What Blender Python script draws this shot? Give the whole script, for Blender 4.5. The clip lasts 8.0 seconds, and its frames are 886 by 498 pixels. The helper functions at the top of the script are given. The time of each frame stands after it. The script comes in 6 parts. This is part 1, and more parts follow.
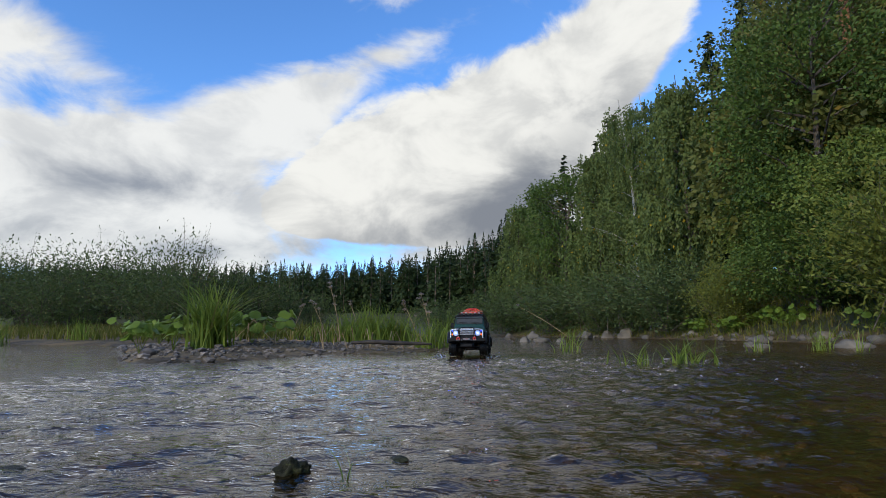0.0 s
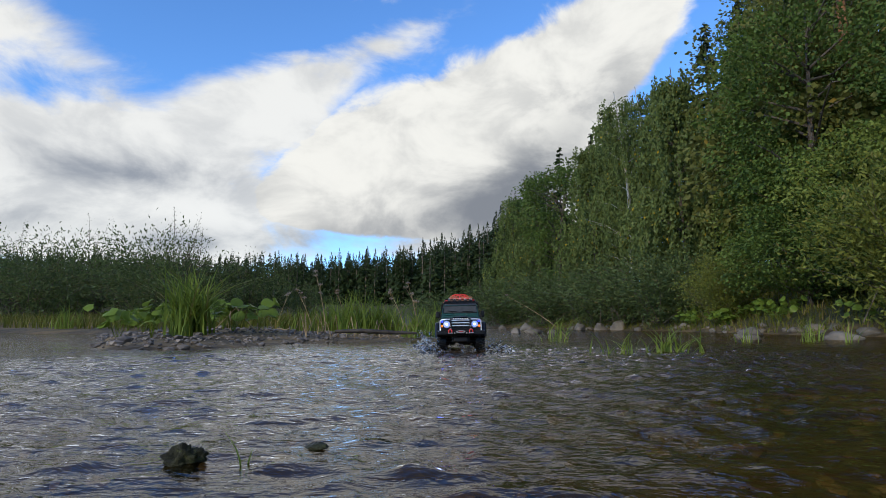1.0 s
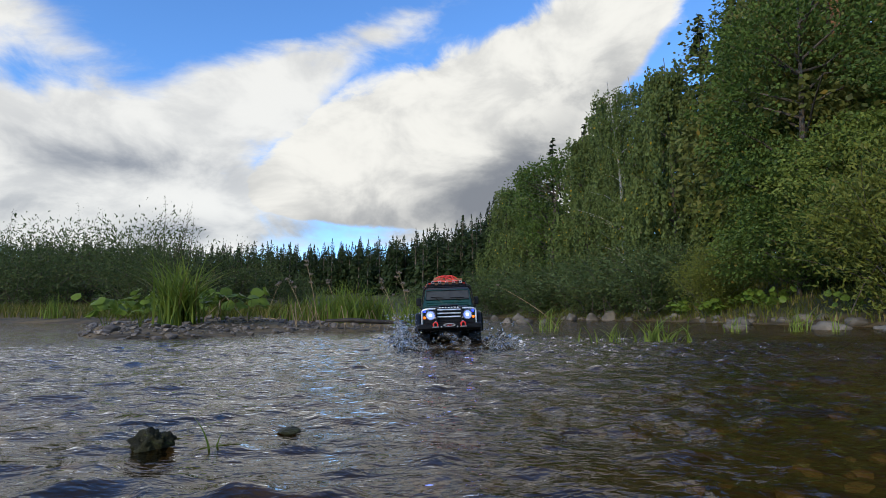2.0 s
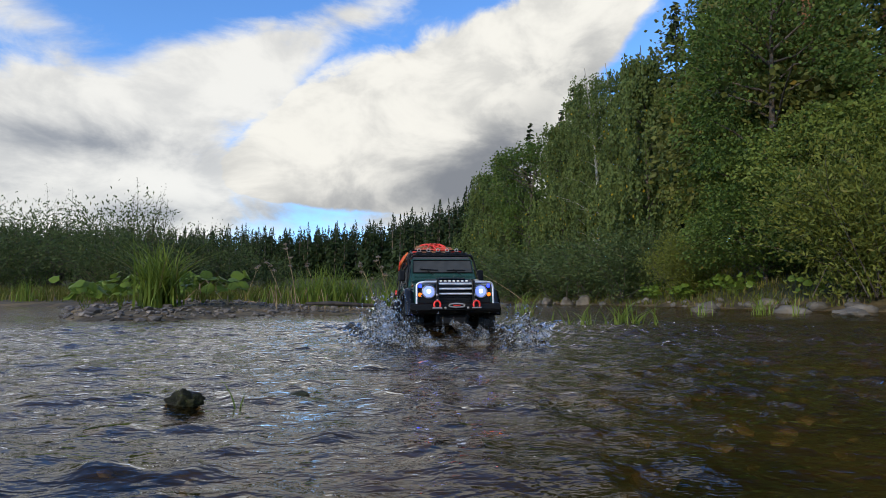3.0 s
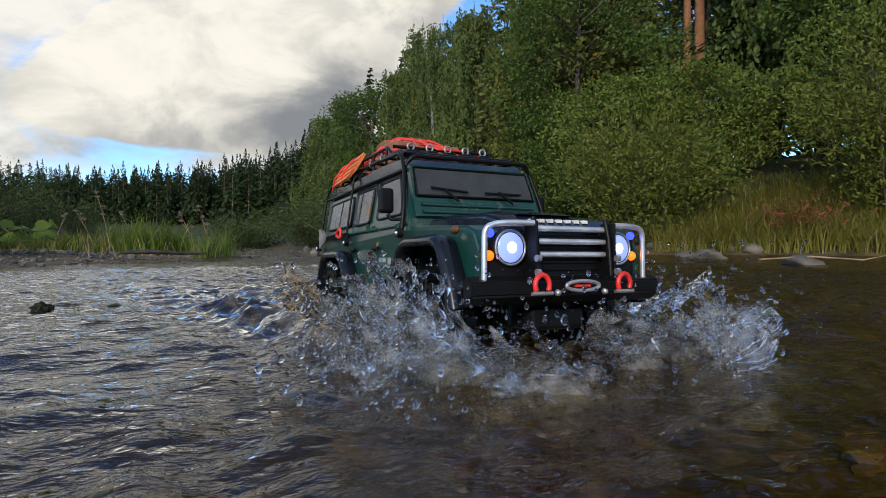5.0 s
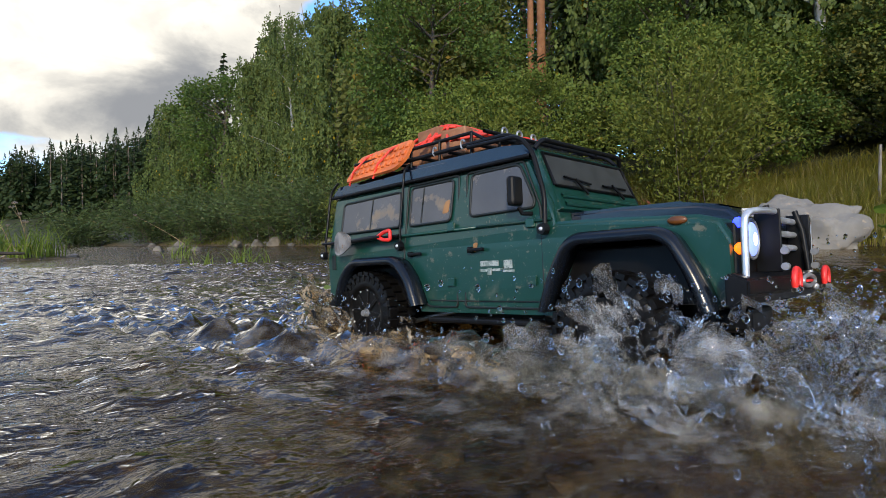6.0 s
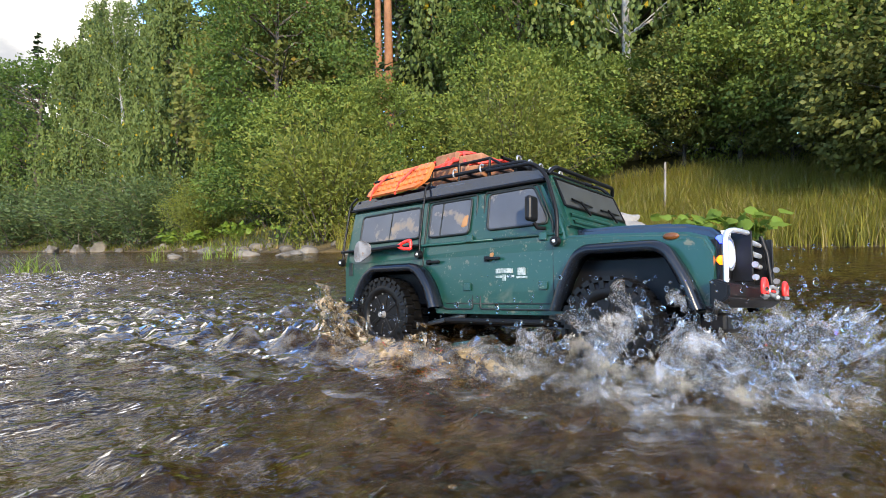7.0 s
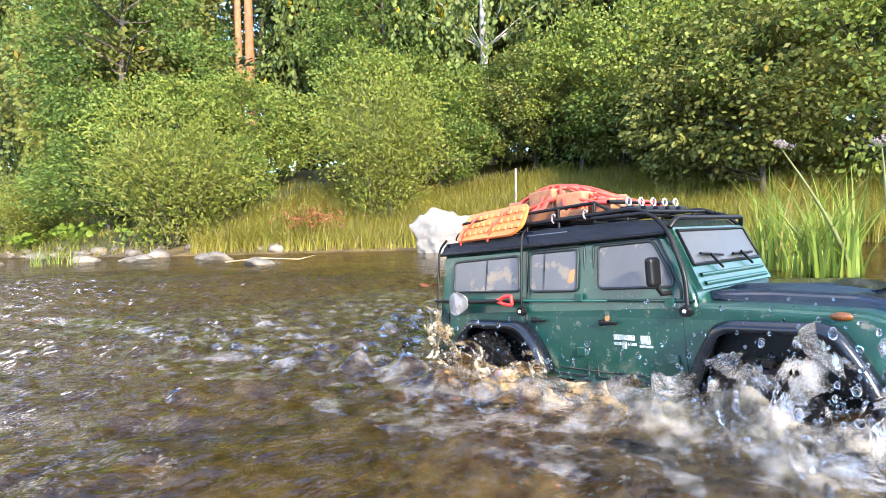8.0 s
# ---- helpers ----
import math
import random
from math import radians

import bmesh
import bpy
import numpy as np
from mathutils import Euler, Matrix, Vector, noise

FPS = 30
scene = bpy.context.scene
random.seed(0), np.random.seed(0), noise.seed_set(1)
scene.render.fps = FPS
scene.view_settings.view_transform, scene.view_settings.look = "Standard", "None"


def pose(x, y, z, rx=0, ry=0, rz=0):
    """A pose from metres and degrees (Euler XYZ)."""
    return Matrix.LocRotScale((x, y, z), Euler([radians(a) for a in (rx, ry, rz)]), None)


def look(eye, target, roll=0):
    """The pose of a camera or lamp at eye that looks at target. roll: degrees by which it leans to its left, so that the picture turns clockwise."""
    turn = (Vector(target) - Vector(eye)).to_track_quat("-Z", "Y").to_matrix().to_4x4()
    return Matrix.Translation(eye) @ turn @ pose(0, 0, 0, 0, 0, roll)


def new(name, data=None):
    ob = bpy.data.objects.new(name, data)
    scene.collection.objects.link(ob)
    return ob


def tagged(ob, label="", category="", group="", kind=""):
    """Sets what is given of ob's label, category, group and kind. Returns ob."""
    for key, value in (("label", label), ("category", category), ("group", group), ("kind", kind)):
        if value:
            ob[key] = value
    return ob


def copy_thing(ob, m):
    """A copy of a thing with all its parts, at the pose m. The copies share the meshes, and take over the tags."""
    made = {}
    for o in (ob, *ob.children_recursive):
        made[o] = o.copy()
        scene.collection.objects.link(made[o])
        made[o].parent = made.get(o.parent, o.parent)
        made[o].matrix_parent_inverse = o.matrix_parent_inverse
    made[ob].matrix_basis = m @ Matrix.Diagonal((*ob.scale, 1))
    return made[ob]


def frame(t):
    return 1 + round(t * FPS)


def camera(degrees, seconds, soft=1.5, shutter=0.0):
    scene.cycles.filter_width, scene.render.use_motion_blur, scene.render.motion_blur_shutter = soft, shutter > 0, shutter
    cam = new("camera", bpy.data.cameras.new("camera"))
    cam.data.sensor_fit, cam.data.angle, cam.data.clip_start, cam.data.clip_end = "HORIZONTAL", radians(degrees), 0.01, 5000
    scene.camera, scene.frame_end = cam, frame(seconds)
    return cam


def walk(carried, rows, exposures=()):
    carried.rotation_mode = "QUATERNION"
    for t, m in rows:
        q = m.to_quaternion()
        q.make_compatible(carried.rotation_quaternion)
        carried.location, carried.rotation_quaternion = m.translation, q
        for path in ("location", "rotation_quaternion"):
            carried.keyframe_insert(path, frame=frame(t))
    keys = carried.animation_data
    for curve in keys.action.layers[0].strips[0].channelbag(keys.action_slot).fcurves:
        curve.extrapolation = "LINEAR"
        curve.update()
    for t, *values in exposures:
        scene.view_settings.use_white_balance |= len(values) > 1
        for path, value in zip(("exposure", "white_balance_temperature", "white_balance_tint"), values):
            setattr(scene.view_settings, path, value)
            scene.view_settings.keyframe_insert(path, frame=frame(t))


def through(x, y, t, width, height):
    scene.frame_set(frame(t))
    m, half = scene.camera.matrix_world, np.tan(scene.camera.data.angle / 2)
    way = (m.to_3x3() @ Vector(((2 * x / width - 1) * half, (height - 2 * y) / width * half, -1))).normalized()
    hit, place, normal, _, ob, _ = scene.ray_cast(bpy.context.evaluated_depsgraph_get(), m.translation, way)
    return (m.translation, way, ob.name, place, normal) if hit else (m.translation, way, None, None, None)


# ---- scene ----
# ------------------------------------------------------------------ camera
cam = camera(76.06, 8.0, 0.5)
PATH = [
    (0, 0.0000, -0.0007, 0.1261, 98.573, -0.056, 0.000),
    (0.5, 0.0297, 0.0371, 0.1286, 98.214, -0.143, -0.267),
    (1, 0.0630, 0.0675, 0.1086, 97.762, -0.325, -0.534),
    (1.5, 0.0854, 0.0795, 0.1041, 97.335, -0.311, -0.747),
    (3, 0.0657, -0.0076, 0.0981, 95.225, -0.461, -3.586),
    (3.5, 0.0840, -0.0933, 0.0942, 94.143, -0.385, -5.722),
    (4, 0.1160, -0.1987, 0.0898, 92.813, -0.336, -8.938),
    (4.5, 0.1573, -0.3788, 0.0894, 91.185, -0.114, -13.533),
    (4.7, 0.1640, -0.4483, 0.0951, 90.493, -0.060, -15.754),
    (5.8, 0.2070, -0.8533, 0.1149, 89.171, 0.285, -30.343),
    (6, 0.2199, -0.9259, 0.1167, 89.228, 0.548, -32.976),
    (6.5, 0.2583, -1.1285, 0.1175, 89.468, 0.679, -39.935),
    (7, 0.3145, -1.3008, 0.1324, 89.396, 0.832, -47.143),
    (7.5, 0.2963, -1.4367, 0.1571, 89.341, 1.208, -54.111),
    (8, 0.2308, -1.6051, 0.1646, 89.069, 1.373, -59.863),
]
walk(cam, [(r[0], pose(*r[1:])) for r in PATH],
     exposures=((0.0, 0.0, 6250, 8), (3.0, 0.03, 6450, 8), (4.5, 0.0, 6700, 7), (5.8, 0.4, 6850, 8), (6.5, 0.9, 6950, 8), (7.0, 1.6, 7050, 9), (7.5, 2.3, 7150, 10), (8.0, 2.7, 7150, 11)))

# ------------------------------------------------------------------ sky and sun
SUN_AZ, SUN_EL = 218.0, 24.0          # clockwise from +y, degrees
world = bpy.data.worlds.new("sky")
scene.world = world
world.use_nodes = True


class Graph:
    """Short-hand for node maths."""

    def __init__(self, tree):
        self.t = tree

    def node(self, kind, **inputs):
        n = self.t.nodes.new(kind)
        for k, v in inputs.items():
            self.put(n.inputs[k.replace("_", " ")], v)
        return n

    def put(self, socket, v):
        if isinstance(v, bpy.types.NodeSocket):
            self.t.links.new(v, socket)
        else:
            socket.default_value = v

    def m(self, op, a, b=0.0, c=0.0):
        n = self.t.nodes.new("ShaderNodeMath")
        n.operation = op
        for s, v in zip(n.inputs, (a, b, c)):
            self.put(s, v)
        return n.outputs[0]

    def step(self, v, lo, hi, a=0.0, b=1.0):
        n = self.t.nodes.new("ShaderNodeMapRange")
        n.interpolation_type = "SMOOTHSTEP"
        for s, x in zip(n.inputs, (v, lo, hi, a, b)):
            self.put(s, x)
        return n.outputs[0]

    def mix(self, f, a, b):
        n = self.t.nodes.new("ShaderNodeMix")
        n.data_type = "RGBA"
        self.put(n.inputs[0], f)
        self.put(n.inputs[6], a)
        self.put(n.inputs[7], b)
        return n.outputs[2]

    def noise(self, vec, scale, detail=4.0, rough=0.55, dist=0.0):
        n = self.t.nodes.new("ShaderNodeTexNoise")
        if vec is not None:
            self.t.links.new(vec, n.inputs["Vector"])
        for k, v in (("Scale", scale), ("Detail", detail), ("Roughness", rough), ("Distortion", dist)):
            n.inputs[k].default_value = v
        return n.outputs["Fac"]


def build_sky():
    g = Graph(world.node_tree)
    g.t.nodes.clear()
    co = g.t.nodes.new("ShaderNodeTexCoord").outputs["Generated"]
    xyz = g.node("ShaderNodeSeparateXYZ", Vector=co).outputs
    az = g.m("ARCTAN2", xyz[0], xyz[1])
    el = g.m("ARCSINE", xyz[2])
    p = g.node("ShaderNodeCombineXYZ", X=az, Y=g.m("MULTIPLY", el, 1.6), Z=0.0).outputs[0]
    big = g.noise(p, 3.1, 2.0, 0.5)
    fine = g.noise(p, 6.0, 10.0, 0.58, 0.35)
    wisp = g.noise(g.node("ShaderNodeCombineXYZ", X=az, Y=g.m("MULTIPLY", el, 1.9), Z=3.0).outputs[0], 5.2, 10.0, 0.6, 0.4)

    def blob(a, e, ra, re, turn, gain):
        c, s = math.cos(radians(turn)), math.sin(radians(turn))
        da, de = g.m("SUBTRACT", az, radians(a)), g.m("SUBTRACT", el, radians(e))
        u = g.m("ADD", g.m("MULTIPLY", da, c), g.m("MULTIPLY", de, s))
        v = g.m("SUBTRACT", g.m("MULTIPLY", de, c), g.m("MULTIPLY", da, s))
        u, v = g.m("DIVIDE", u, radians(ra)), g.m("DIVIDE", v, radians(re))
        r2 = g.m("ADD", g.m("MULTIPLY", u, u), g.m("MULTIPLY", v, v))
        return g.m("MULTIPLY", g.m("EXPONENT", g.m("MULTIPLY", r2, -1.0)), gain)

    def total(rows):
        out = 0.0
        for r in rows:
            out = g.m("ADD", out, blob(*r))
        return out

    # one cumulus bank that climbs to the right, and looser banks to its left
    heap = total(((-8, 16.5, 8, 5.4, 10, 1.15), (2, 19.0, 9, 6.4, 22, 1.15), (11, 21.5, 9, 7.0, 30, 1.1), (18, 27.0, 7, 5.0, 44, 0.95), (23, 33, 6, 4.0, 50, 0.8), (-13, 12, 8, 2.8, 0, 0.8),
                  (0, 12.0, 13, 3.2, 0, 0.95), (12, 13.0, 9, 4.0, 10, 0.8)))
    # the last entry, unseen overhead, is added to grey the reflections and skylight
    loose = total(((-33, 16.5, 9, 2.9, 0, 0.85), (-24, 11.5, 15, 4.0, 0, 0.8), (-38, 10.5, 12, 4.0, 0, 0.7), (-25, 16.0, 9, 3.2, 8, 0.5), (-38, 23.5, 7, 3.2, -20, 0.75), (-12, 24.0, 10, 3.0, 12, 0.62), (-21, 20.5, 9, 2.6, 8, 0.5), (-16, 19.5, 6, 3.6, 0, 0.55), (-6, 33, 7, 1.6, 0, 0.45), (-52, 20, 9, 8, 0, 0.7),
                   (-36, 6.5, 14, 2.6, 0, 0.75), (-22, 7.0, 9, 2.0, 0, 0.6), (2, 8.0, 9, 1.8, 0, 0.7), (-3, 28.5, 10, 1.5, 20, 0.4),
                   (60, 30, 30, 14, 0, 0.6), (150, 30, 50, 22, 0, 0.7), (-110, 34, 40, 18, 0, 0.6), (0, 68, 200, 18, 0, 0.56)))
    edge = g.m("MULTIPLY", g.m("SUBTRACT", fine, 0.5), 1.3)
    d1 = g.m("ADD", g.m("SUBTRACT", heap, 0.5), edge)
    a1 = g.step(d1, -0.08, 0.20)
    d2 = g.m("ADD", g.m("SUBTRACT", loose, 0.42), g.m("MULTIPLY", g.m("SUBTRACT", wisp, 0.5), 1.7))
    a2 = g.m("MULTIPLY", g.step(d2, -0.22, 0.40), 0.95)
    # lit tops and grey undersides
    shade = total(((4, 11.5, 14, 3.0, 12, 1.1), (12, 17, 10, 3.6, 40, 1.0), (-30, 13.2, 10, 1.7, 0, 0.85), (-34, 8.5, 14, 1.6, 0, 0.4), (-20, 8.0, 14, 1.6, 0, 0.45), (-28, 14.2, 7, 1.4, 0, 0.25)))
    puff = g.step(fine, 0.36, 0.66)
    tone = g.m("SUBTRACT", g.m("ADD", 0.46, g.m("MULTIPLY", puff, 0.58)), g.m("MULTIPLY", shade, g.m("ADD", 0.45, g.m("MULTIPLY", big, 0.5))))
    white = g.mix(g.step(tone, -0.45, 0.98), (0.26, 0.275, 0.31, 1), (1.0, 0.965, 0.90, 1))
    sky = g.t.nodes.new("ShaderNodeTexSky")
    sky.sky_type, sky.sun_disc = "NISHITA", False
    sky.sun_elevation, sky.sun_rotation = radians(SUN_EL), radians(SUN_AZ)
    sky.altitude, sky.dust_density, sky.ozone_density = 300.0, 0.2, 5.0
    clean = g.t.nodes.new("ShaderNodeVectorMath")
    clean.operation = "MULTIPLY"
    g.put(clean.inputs[0], sky.outputs[0])
    clean.inputs[1].default_value = (0.80, 0.98, 1.16)
    blue = g.node("ShaderNodeBackground", Color=clean.outputs[0], Strength=0.225)
    cloud = g.node("ShaderNodeBackground", Color=white, Strength=0.93)
    both = g.m("MAXIMUM", a1, a2)
    out = g.t.nodes.new("ShaderNodeMixShader")
    g.t.links.new(both, out.inputs[0])
    g.t.links.new(blue.outputs[0], out.inputs[1])
    g.t.links.new(cloud.outputs[0], out.inputs[2])
    g.t.links.new(out.outputs[0], g.t.nodes.new("ShaderNodeOutputWorld").inputs[0])


build_sky()
sun = new("sun", bpy.data.lights.new("sun", "SUN"))
sun.data.energy, sun.data.angle, sun.data.color = 2.6, radians(5), (1.0, 0.85, 0.64)
_a, _e = radians(SUN_AZ), radians(SUN_EL)
SUN_WAY = Vector((math.sin(_a) * math.cos(_e), math.cos(_a) * math.cos(_e), math.sin(_e)))
sun.matrix_world = look(SUN_WAY * 60, (0, 0, 0))


# ------------------------------------------------------------------ materials
def material(name):
    mat = bpy.data.materials.new(name)
    mat.use_nodes = True
    g = Graph(mat.node_tree)
    b = g.t.nodes["Principled BSDF"]
    return mat, g, b


def coords(g, kind="Object"):
    return g.t.nodes.new("ShaderNodeTexCoord").outputs[kind]


def bump(g, b, height, strength, distance):
    n = g.t.nodes.new("ShaderNodeBump")
    n.inputs["Strength"].default_value, n.inputs["Distance"].default_value = strength, distance
    g.t.links.new(height, n.inputs["Height"])
    g.t.links.new(n.outputs[0], b.inputs["Normal"])


def two_tone(name, c1, c2, scale, rough=0.7, c3=None, fine=9.0, bumps=0.3, dist=0.01, metal=0.0, kind="Object", spec=0.5):
    """Two colours mixed by a broad noise, a third by a fine one, with relief."""
    mat, g, b = material(name)
    v = coords(g, kind)
    f = g.step(g.noise(v, scale, 5.0), 0.38, 0.62)
    col = g.mix(f, (*c1, 1), (*c2, 1))
    h = g.noise(v, scale * fine, 6.0, 0.65)
    if c3:
        col = g.mix(g.step(h, 0.56, 0.68), col, (*c3, 1))
    g.put(b.inputs["Base Color"], col)
    g.put(b.inputs["Roughness"], g.m("ADD", rough - 0.1, g.m("MULTIPLY", h, 0.2)))
    b.inputs["Metallic"].default_value = metal
    b.inputs["Specular IOR Level"].default_value = spec
    bump(g, b, h, bumps, dist)
    return mat


def leaf_material(name, dark, light, odd=None, share=0.0, shine=0.5, through=0.30):
    """Leaves that differ from island to island and let some light through."""
    mat, g, b = material(name)
    dark, light = [c * 0.60 for c in dark], [c * 0.68 for c in light]
    r = g.t.nodes.new("ShaderNodeNewGeometry").outputs["Random Per Island"]
    col = g.mix(r, (*dark, 1), (*light, 1))
    v = coords(g)
    col = g.mix(g.step(g.noise(v, 0.9, 3.0), 0.42, 0.66, 0.0, 0.55), col, (*light, 1))
    if odd:
        col = g.mix(g.step(g.m("FRACT", g.m("MULTIPLY", r, 37.0)), 1.0 - share, 1.0 - share + 0.01), col, (*odd, 1))
    g.put(b.inputs["Base Color"], col)
    b.inputs["Roughness"].default_value = shine
    b.inputs["Specular IOR Level"].default_value = 0.14
    tr = g.node("ShaderNodeBsdfTranslucent", Color=g.mix(0.5, col, (*light, 1)))
    mx = g.t.nodes.new("ShaderNodeMixShader")
    mx.inputs[0].default_value = through
    g.t.links.new(b.outputs[0], mx.inputs[1])
    g.t.links.new(tr.outputs[0], mx.inputs[2])
    g.t.links.new(mx.outputs[0], g.t.nodes["Material Output"].inputs[0])
    return mat


def plain(name, colour, rough=0.5, metal=0.0, spec=0.5, coat=0.0):
    mat, g, b = material(name)
    v = coords(g)
    h = g.noise(v, 60.0, 5.0)
    g.put(b.inputs["Base Color"], g.mix(g.step(h, 0.3, 0.7), (*[c * 0.8 for c in colour], 1), (*[min(1, c * 1.12) for c in colour], 1)))
    g.put(b.inputs["Roughness"], g.m("ADD", rough - 0.06, g.m("MULTIPLY", h, 0.12)))
    b.inputs["Metallic"].default_value = metal
    b.inputs["Specular IOR Level"].default_value = spec
    b.inputs["Coat Weight"].default_value = coat
    return mat


def glow(name, colour, strength):
    mat, g, b = material(name)
    b.inputs["Base Color"].default_value = (*colour, 1)
    b.inputs["Emission Color"].default_value = (*colour, 1)
    b.inputs["Emission Strength"].default_value = strength
    b.inputs["Roughness"].default_value = 0.2
    return mat


def water_material(name, tint=(0.58, 0.47, 0.30), rough=0.0, waves=((17.0, 0.0030), (46.0, 0.0042), (105.0, 0.0022)), foam=0.0, foam_colour=(0.8, 0.82, 0.85), riffle=False, bends=False):
    """Clear water: a mirror by Fresnel over a tinted view of what lies below, with a share of air or silt."""
    mat, g, b = material(name)
    v = coords(g)
    if riffle:
        # crests run across the stream
        stretch = g.t.nodes.new("ShaderNodeMapping")
        g.put(stretch.inputs["Vector"], v)
        stretch.inputs["Scale"].default_value = (0.78, 1.4, 1.0)
        v = stretch.outputs[0]
    h = 0.0
    for scale, height in waves:
        h = g.m("ADD", h, g.m("MULTIPLY", g.noise(v, scale, 2.0, 0.5, 0.5), height))
    if riffle:
        # the stream runs rougher over the shallows towards the steep bank
        x = g.node("ShaderNodeSeparateXYZ", Vector=v).outputs[0]
        patch = g.step(g.noise(v, 1.3, 2.0, 0.5), 0.35, 0.65, 0.8, 1.3)
        h = g.m("MULTIPLY", h, g.m("MULTIPLY", patch, g.step(x, 0.15, 1.1, 0.66, 2.0)))
    n = g.t.nodes.new("ShaderNodeBump")
    n.inputs["Strength"].default_value, n.inputs["Distance"].default_value = 1.0, 1.0
    g.put(n.inputs["Height"], h)
    if bends:
        clear = g.node("ShaderNodeBsdfRefraction", Color=(*tint, 1), IOR=1.33, Roughness=rough, Normal=n.outputs[0]).outputs[0]
    else:
        clear = g.node("ShaderNodeBsdfTransparent", Color=(*tint, 1)).outputs[0]
    if foam:
        dull = g.node("ShaderNodeBsdfDiffuse", Color=(*foam_colour, 1), Normal=n.outputs[0]).outputs[0]
        mf = g.t.nodes.new("ShaderNodeMixShader")
        g.put(mf.inputs[0], g.m("MULTIPLY", g.step(g.noise(v, 34.0, 6.0, 0.65), 0.40, 0.70), foam))
        g.t.links.new(clear, mf.inputs[1])
        g.t.links.new(dull, mf.inputs[2])
        clear = mf.outputs[0]
    gloss = g.node("ShaderNodeBsdfGlossy", Color=(1, 1, 1, 1), Roughness=rough, Normal=n.outputs[0]).outputs[0]
    fr = g.node("ShaderNodeFresnel", IOR=1.333, Normal=n.outputs[0]).outputs[0]
    mx = g.t.nodes.new("ShaderNodeMixShader")
    g.t.links.new(fr, mx.inputs[0])
    g.t.links.new(clear, mx.inputs[1])
    g.t.links.new(gloss, mx.inputs[2])
    g.t.nodes.remove(b)
    g.t.links.new(mx.outputs[0], g.t.nodes["Material Output"].inputs[0])
    return mat


M = {}
M["water"] = water_material("river_water", (0.40, 0.325, 0.19), riffle=True)
M["wake"] = water_material("wake_water", (0.62, 0.58, 0.45), 0.02, ((30.0, 0.005), (90.0, 0.0014)), 0.22, (0.58, 0.56, 0.51))
M["splash"] = water_material("splash_water", (0.86, 0.88, 0.90), 0.02, ((48.0, 0.006), (130.0, 0.0014)), 0.13, (0.84, 0.84, 0.84), bends=True)
M["mud_water"] = water_material("muddy_water", (0.66, 0.58, 0.44), 0.06, ((45.0, 0.006), (120.0, 0.0012)), 0.75, (0.50, 0.41, 0.29))
M["drop"] = water_material("drop_water", (0.94, 0.95, 0.96), 0.0, ((40.0, 0.0005),), bends=True)


def bed_material():
    mat, g, b = material("river_bed_and_soil")
    v = coords(g)
    z = g.node("ShaderNodeSeparateXYZ", Vector=v).outputs[2]
    vo = g.t.nodes.new("ShaderNodeTexVoronoi")
    vo.inputs["Scale"].default_value = 26.0
    g.t.links.new(v, vo.inputs["Vector"])
    f = g.noise(v, 3.0, 6.0, 0.6)
    stone = g.mix(g.step(f, 0.35, 0.65), (0.030, 0.021, 0.007, 1), (0.135, 0.092, 0.032, 1))
    stone = g.mix(g.step(g.noise(v, 31.0, 3.0), 0.5, 0.72, 0.0, 0.5), stone, (0.13, 0.10, 0.05, 1))
    soil = g.mix(g.step(g.noise(v, 1.1, 6.0), 0.35, 0.65), (0.025, 0.028, 0.010, 1), (0.055, 0.060, 0.020, 1))
    g.put(b.inputs["Base Color"], g.mix(g.step(z, 0.05, 0.3), stone, soil))
    b.inputs["Roughness"].default_value = 0.75
    bump(g, b, g.m("ADD", vo.outputs["Distance"], f), 0.5, 0.02)
    return mat


M["bed"] = bed_material()
M["gravel"] = two_tone("wet_gravel", (0.06, 0.052, 0.045), (0.17, 0.145, 0.12), 9.0, 0.55, (0.26, 0.23, 0.19), 8.0, 0.4, 0.004)
M["pebble"] = two_tone("brown_bed_pebble", (0.055, 0.038, 0.016), (0.15, 0.105, 0.045), 12.0, 0.6, (0.2, 0.16, 0.09), 6.0, 0.4, 0.004)
M["rock"] = two_tone("river_rock", (0.085, 0.075, 0.060), (0.165, 0.145, 0.115), 2.2, 0.8, (0.13, 0.12, 0.10), 7.0, 0.6, 0.02)
M["white_rock"] = two_tone("pale_limestone", (0.15, 0.142, 0.128), (0.22, 0.21, 0.19), 1.6, 0.8, (0.30, 0.25, 0.19), 6.0, 0.7, 0.03)
M["wet_rock"] = two_tone("mossy_wet_rock", (0.012, 0.013, 0.008), (0.03, 0.032, 0.014), 40.0, 0.5, (0.06, 0.07, 0.02), 5.0, 0.9, 0.004, spec=0.2)
M["bark"] = two_tone("dark_bark", (0.045, 0.035, 0.028), (0.10, 0.08, 0.06), 3.0, 0.9, (0.15, 0.13, 0.11), 8.0, 0.8, 0.03)
M["pine_bark"] = two_tone("orange_pine_bark", (0.20, 0.085, 0.038), (0.28, 0.13, 0.058), 2.5, 0.85, (0.09, 0.055, 0.035), 8.0, 0.7, 0.03)
M["birch_bark"] = two_tone("birch_bark", (0.30, 0.285, 0.26), (0.42, 0.405, 0.375), 2.0, 0.8, (0.05, 0.045, 0.04), 3.0, 0.4, 0.02)
M["dry"] = two_tone("dry_stalk", (0.20, 0.14, 0.08), (0.34, 0.26, 0.15), 8.0, 0.85, None, 6.0, 0.3, 0.004)
M["wood"] = two_tone("wet_driftwood", (0.02, 0.016, 0.012), (0.05, 0.04, 0.03), 14.0, 0.6, None, 8.0, 0.6, 0.004)
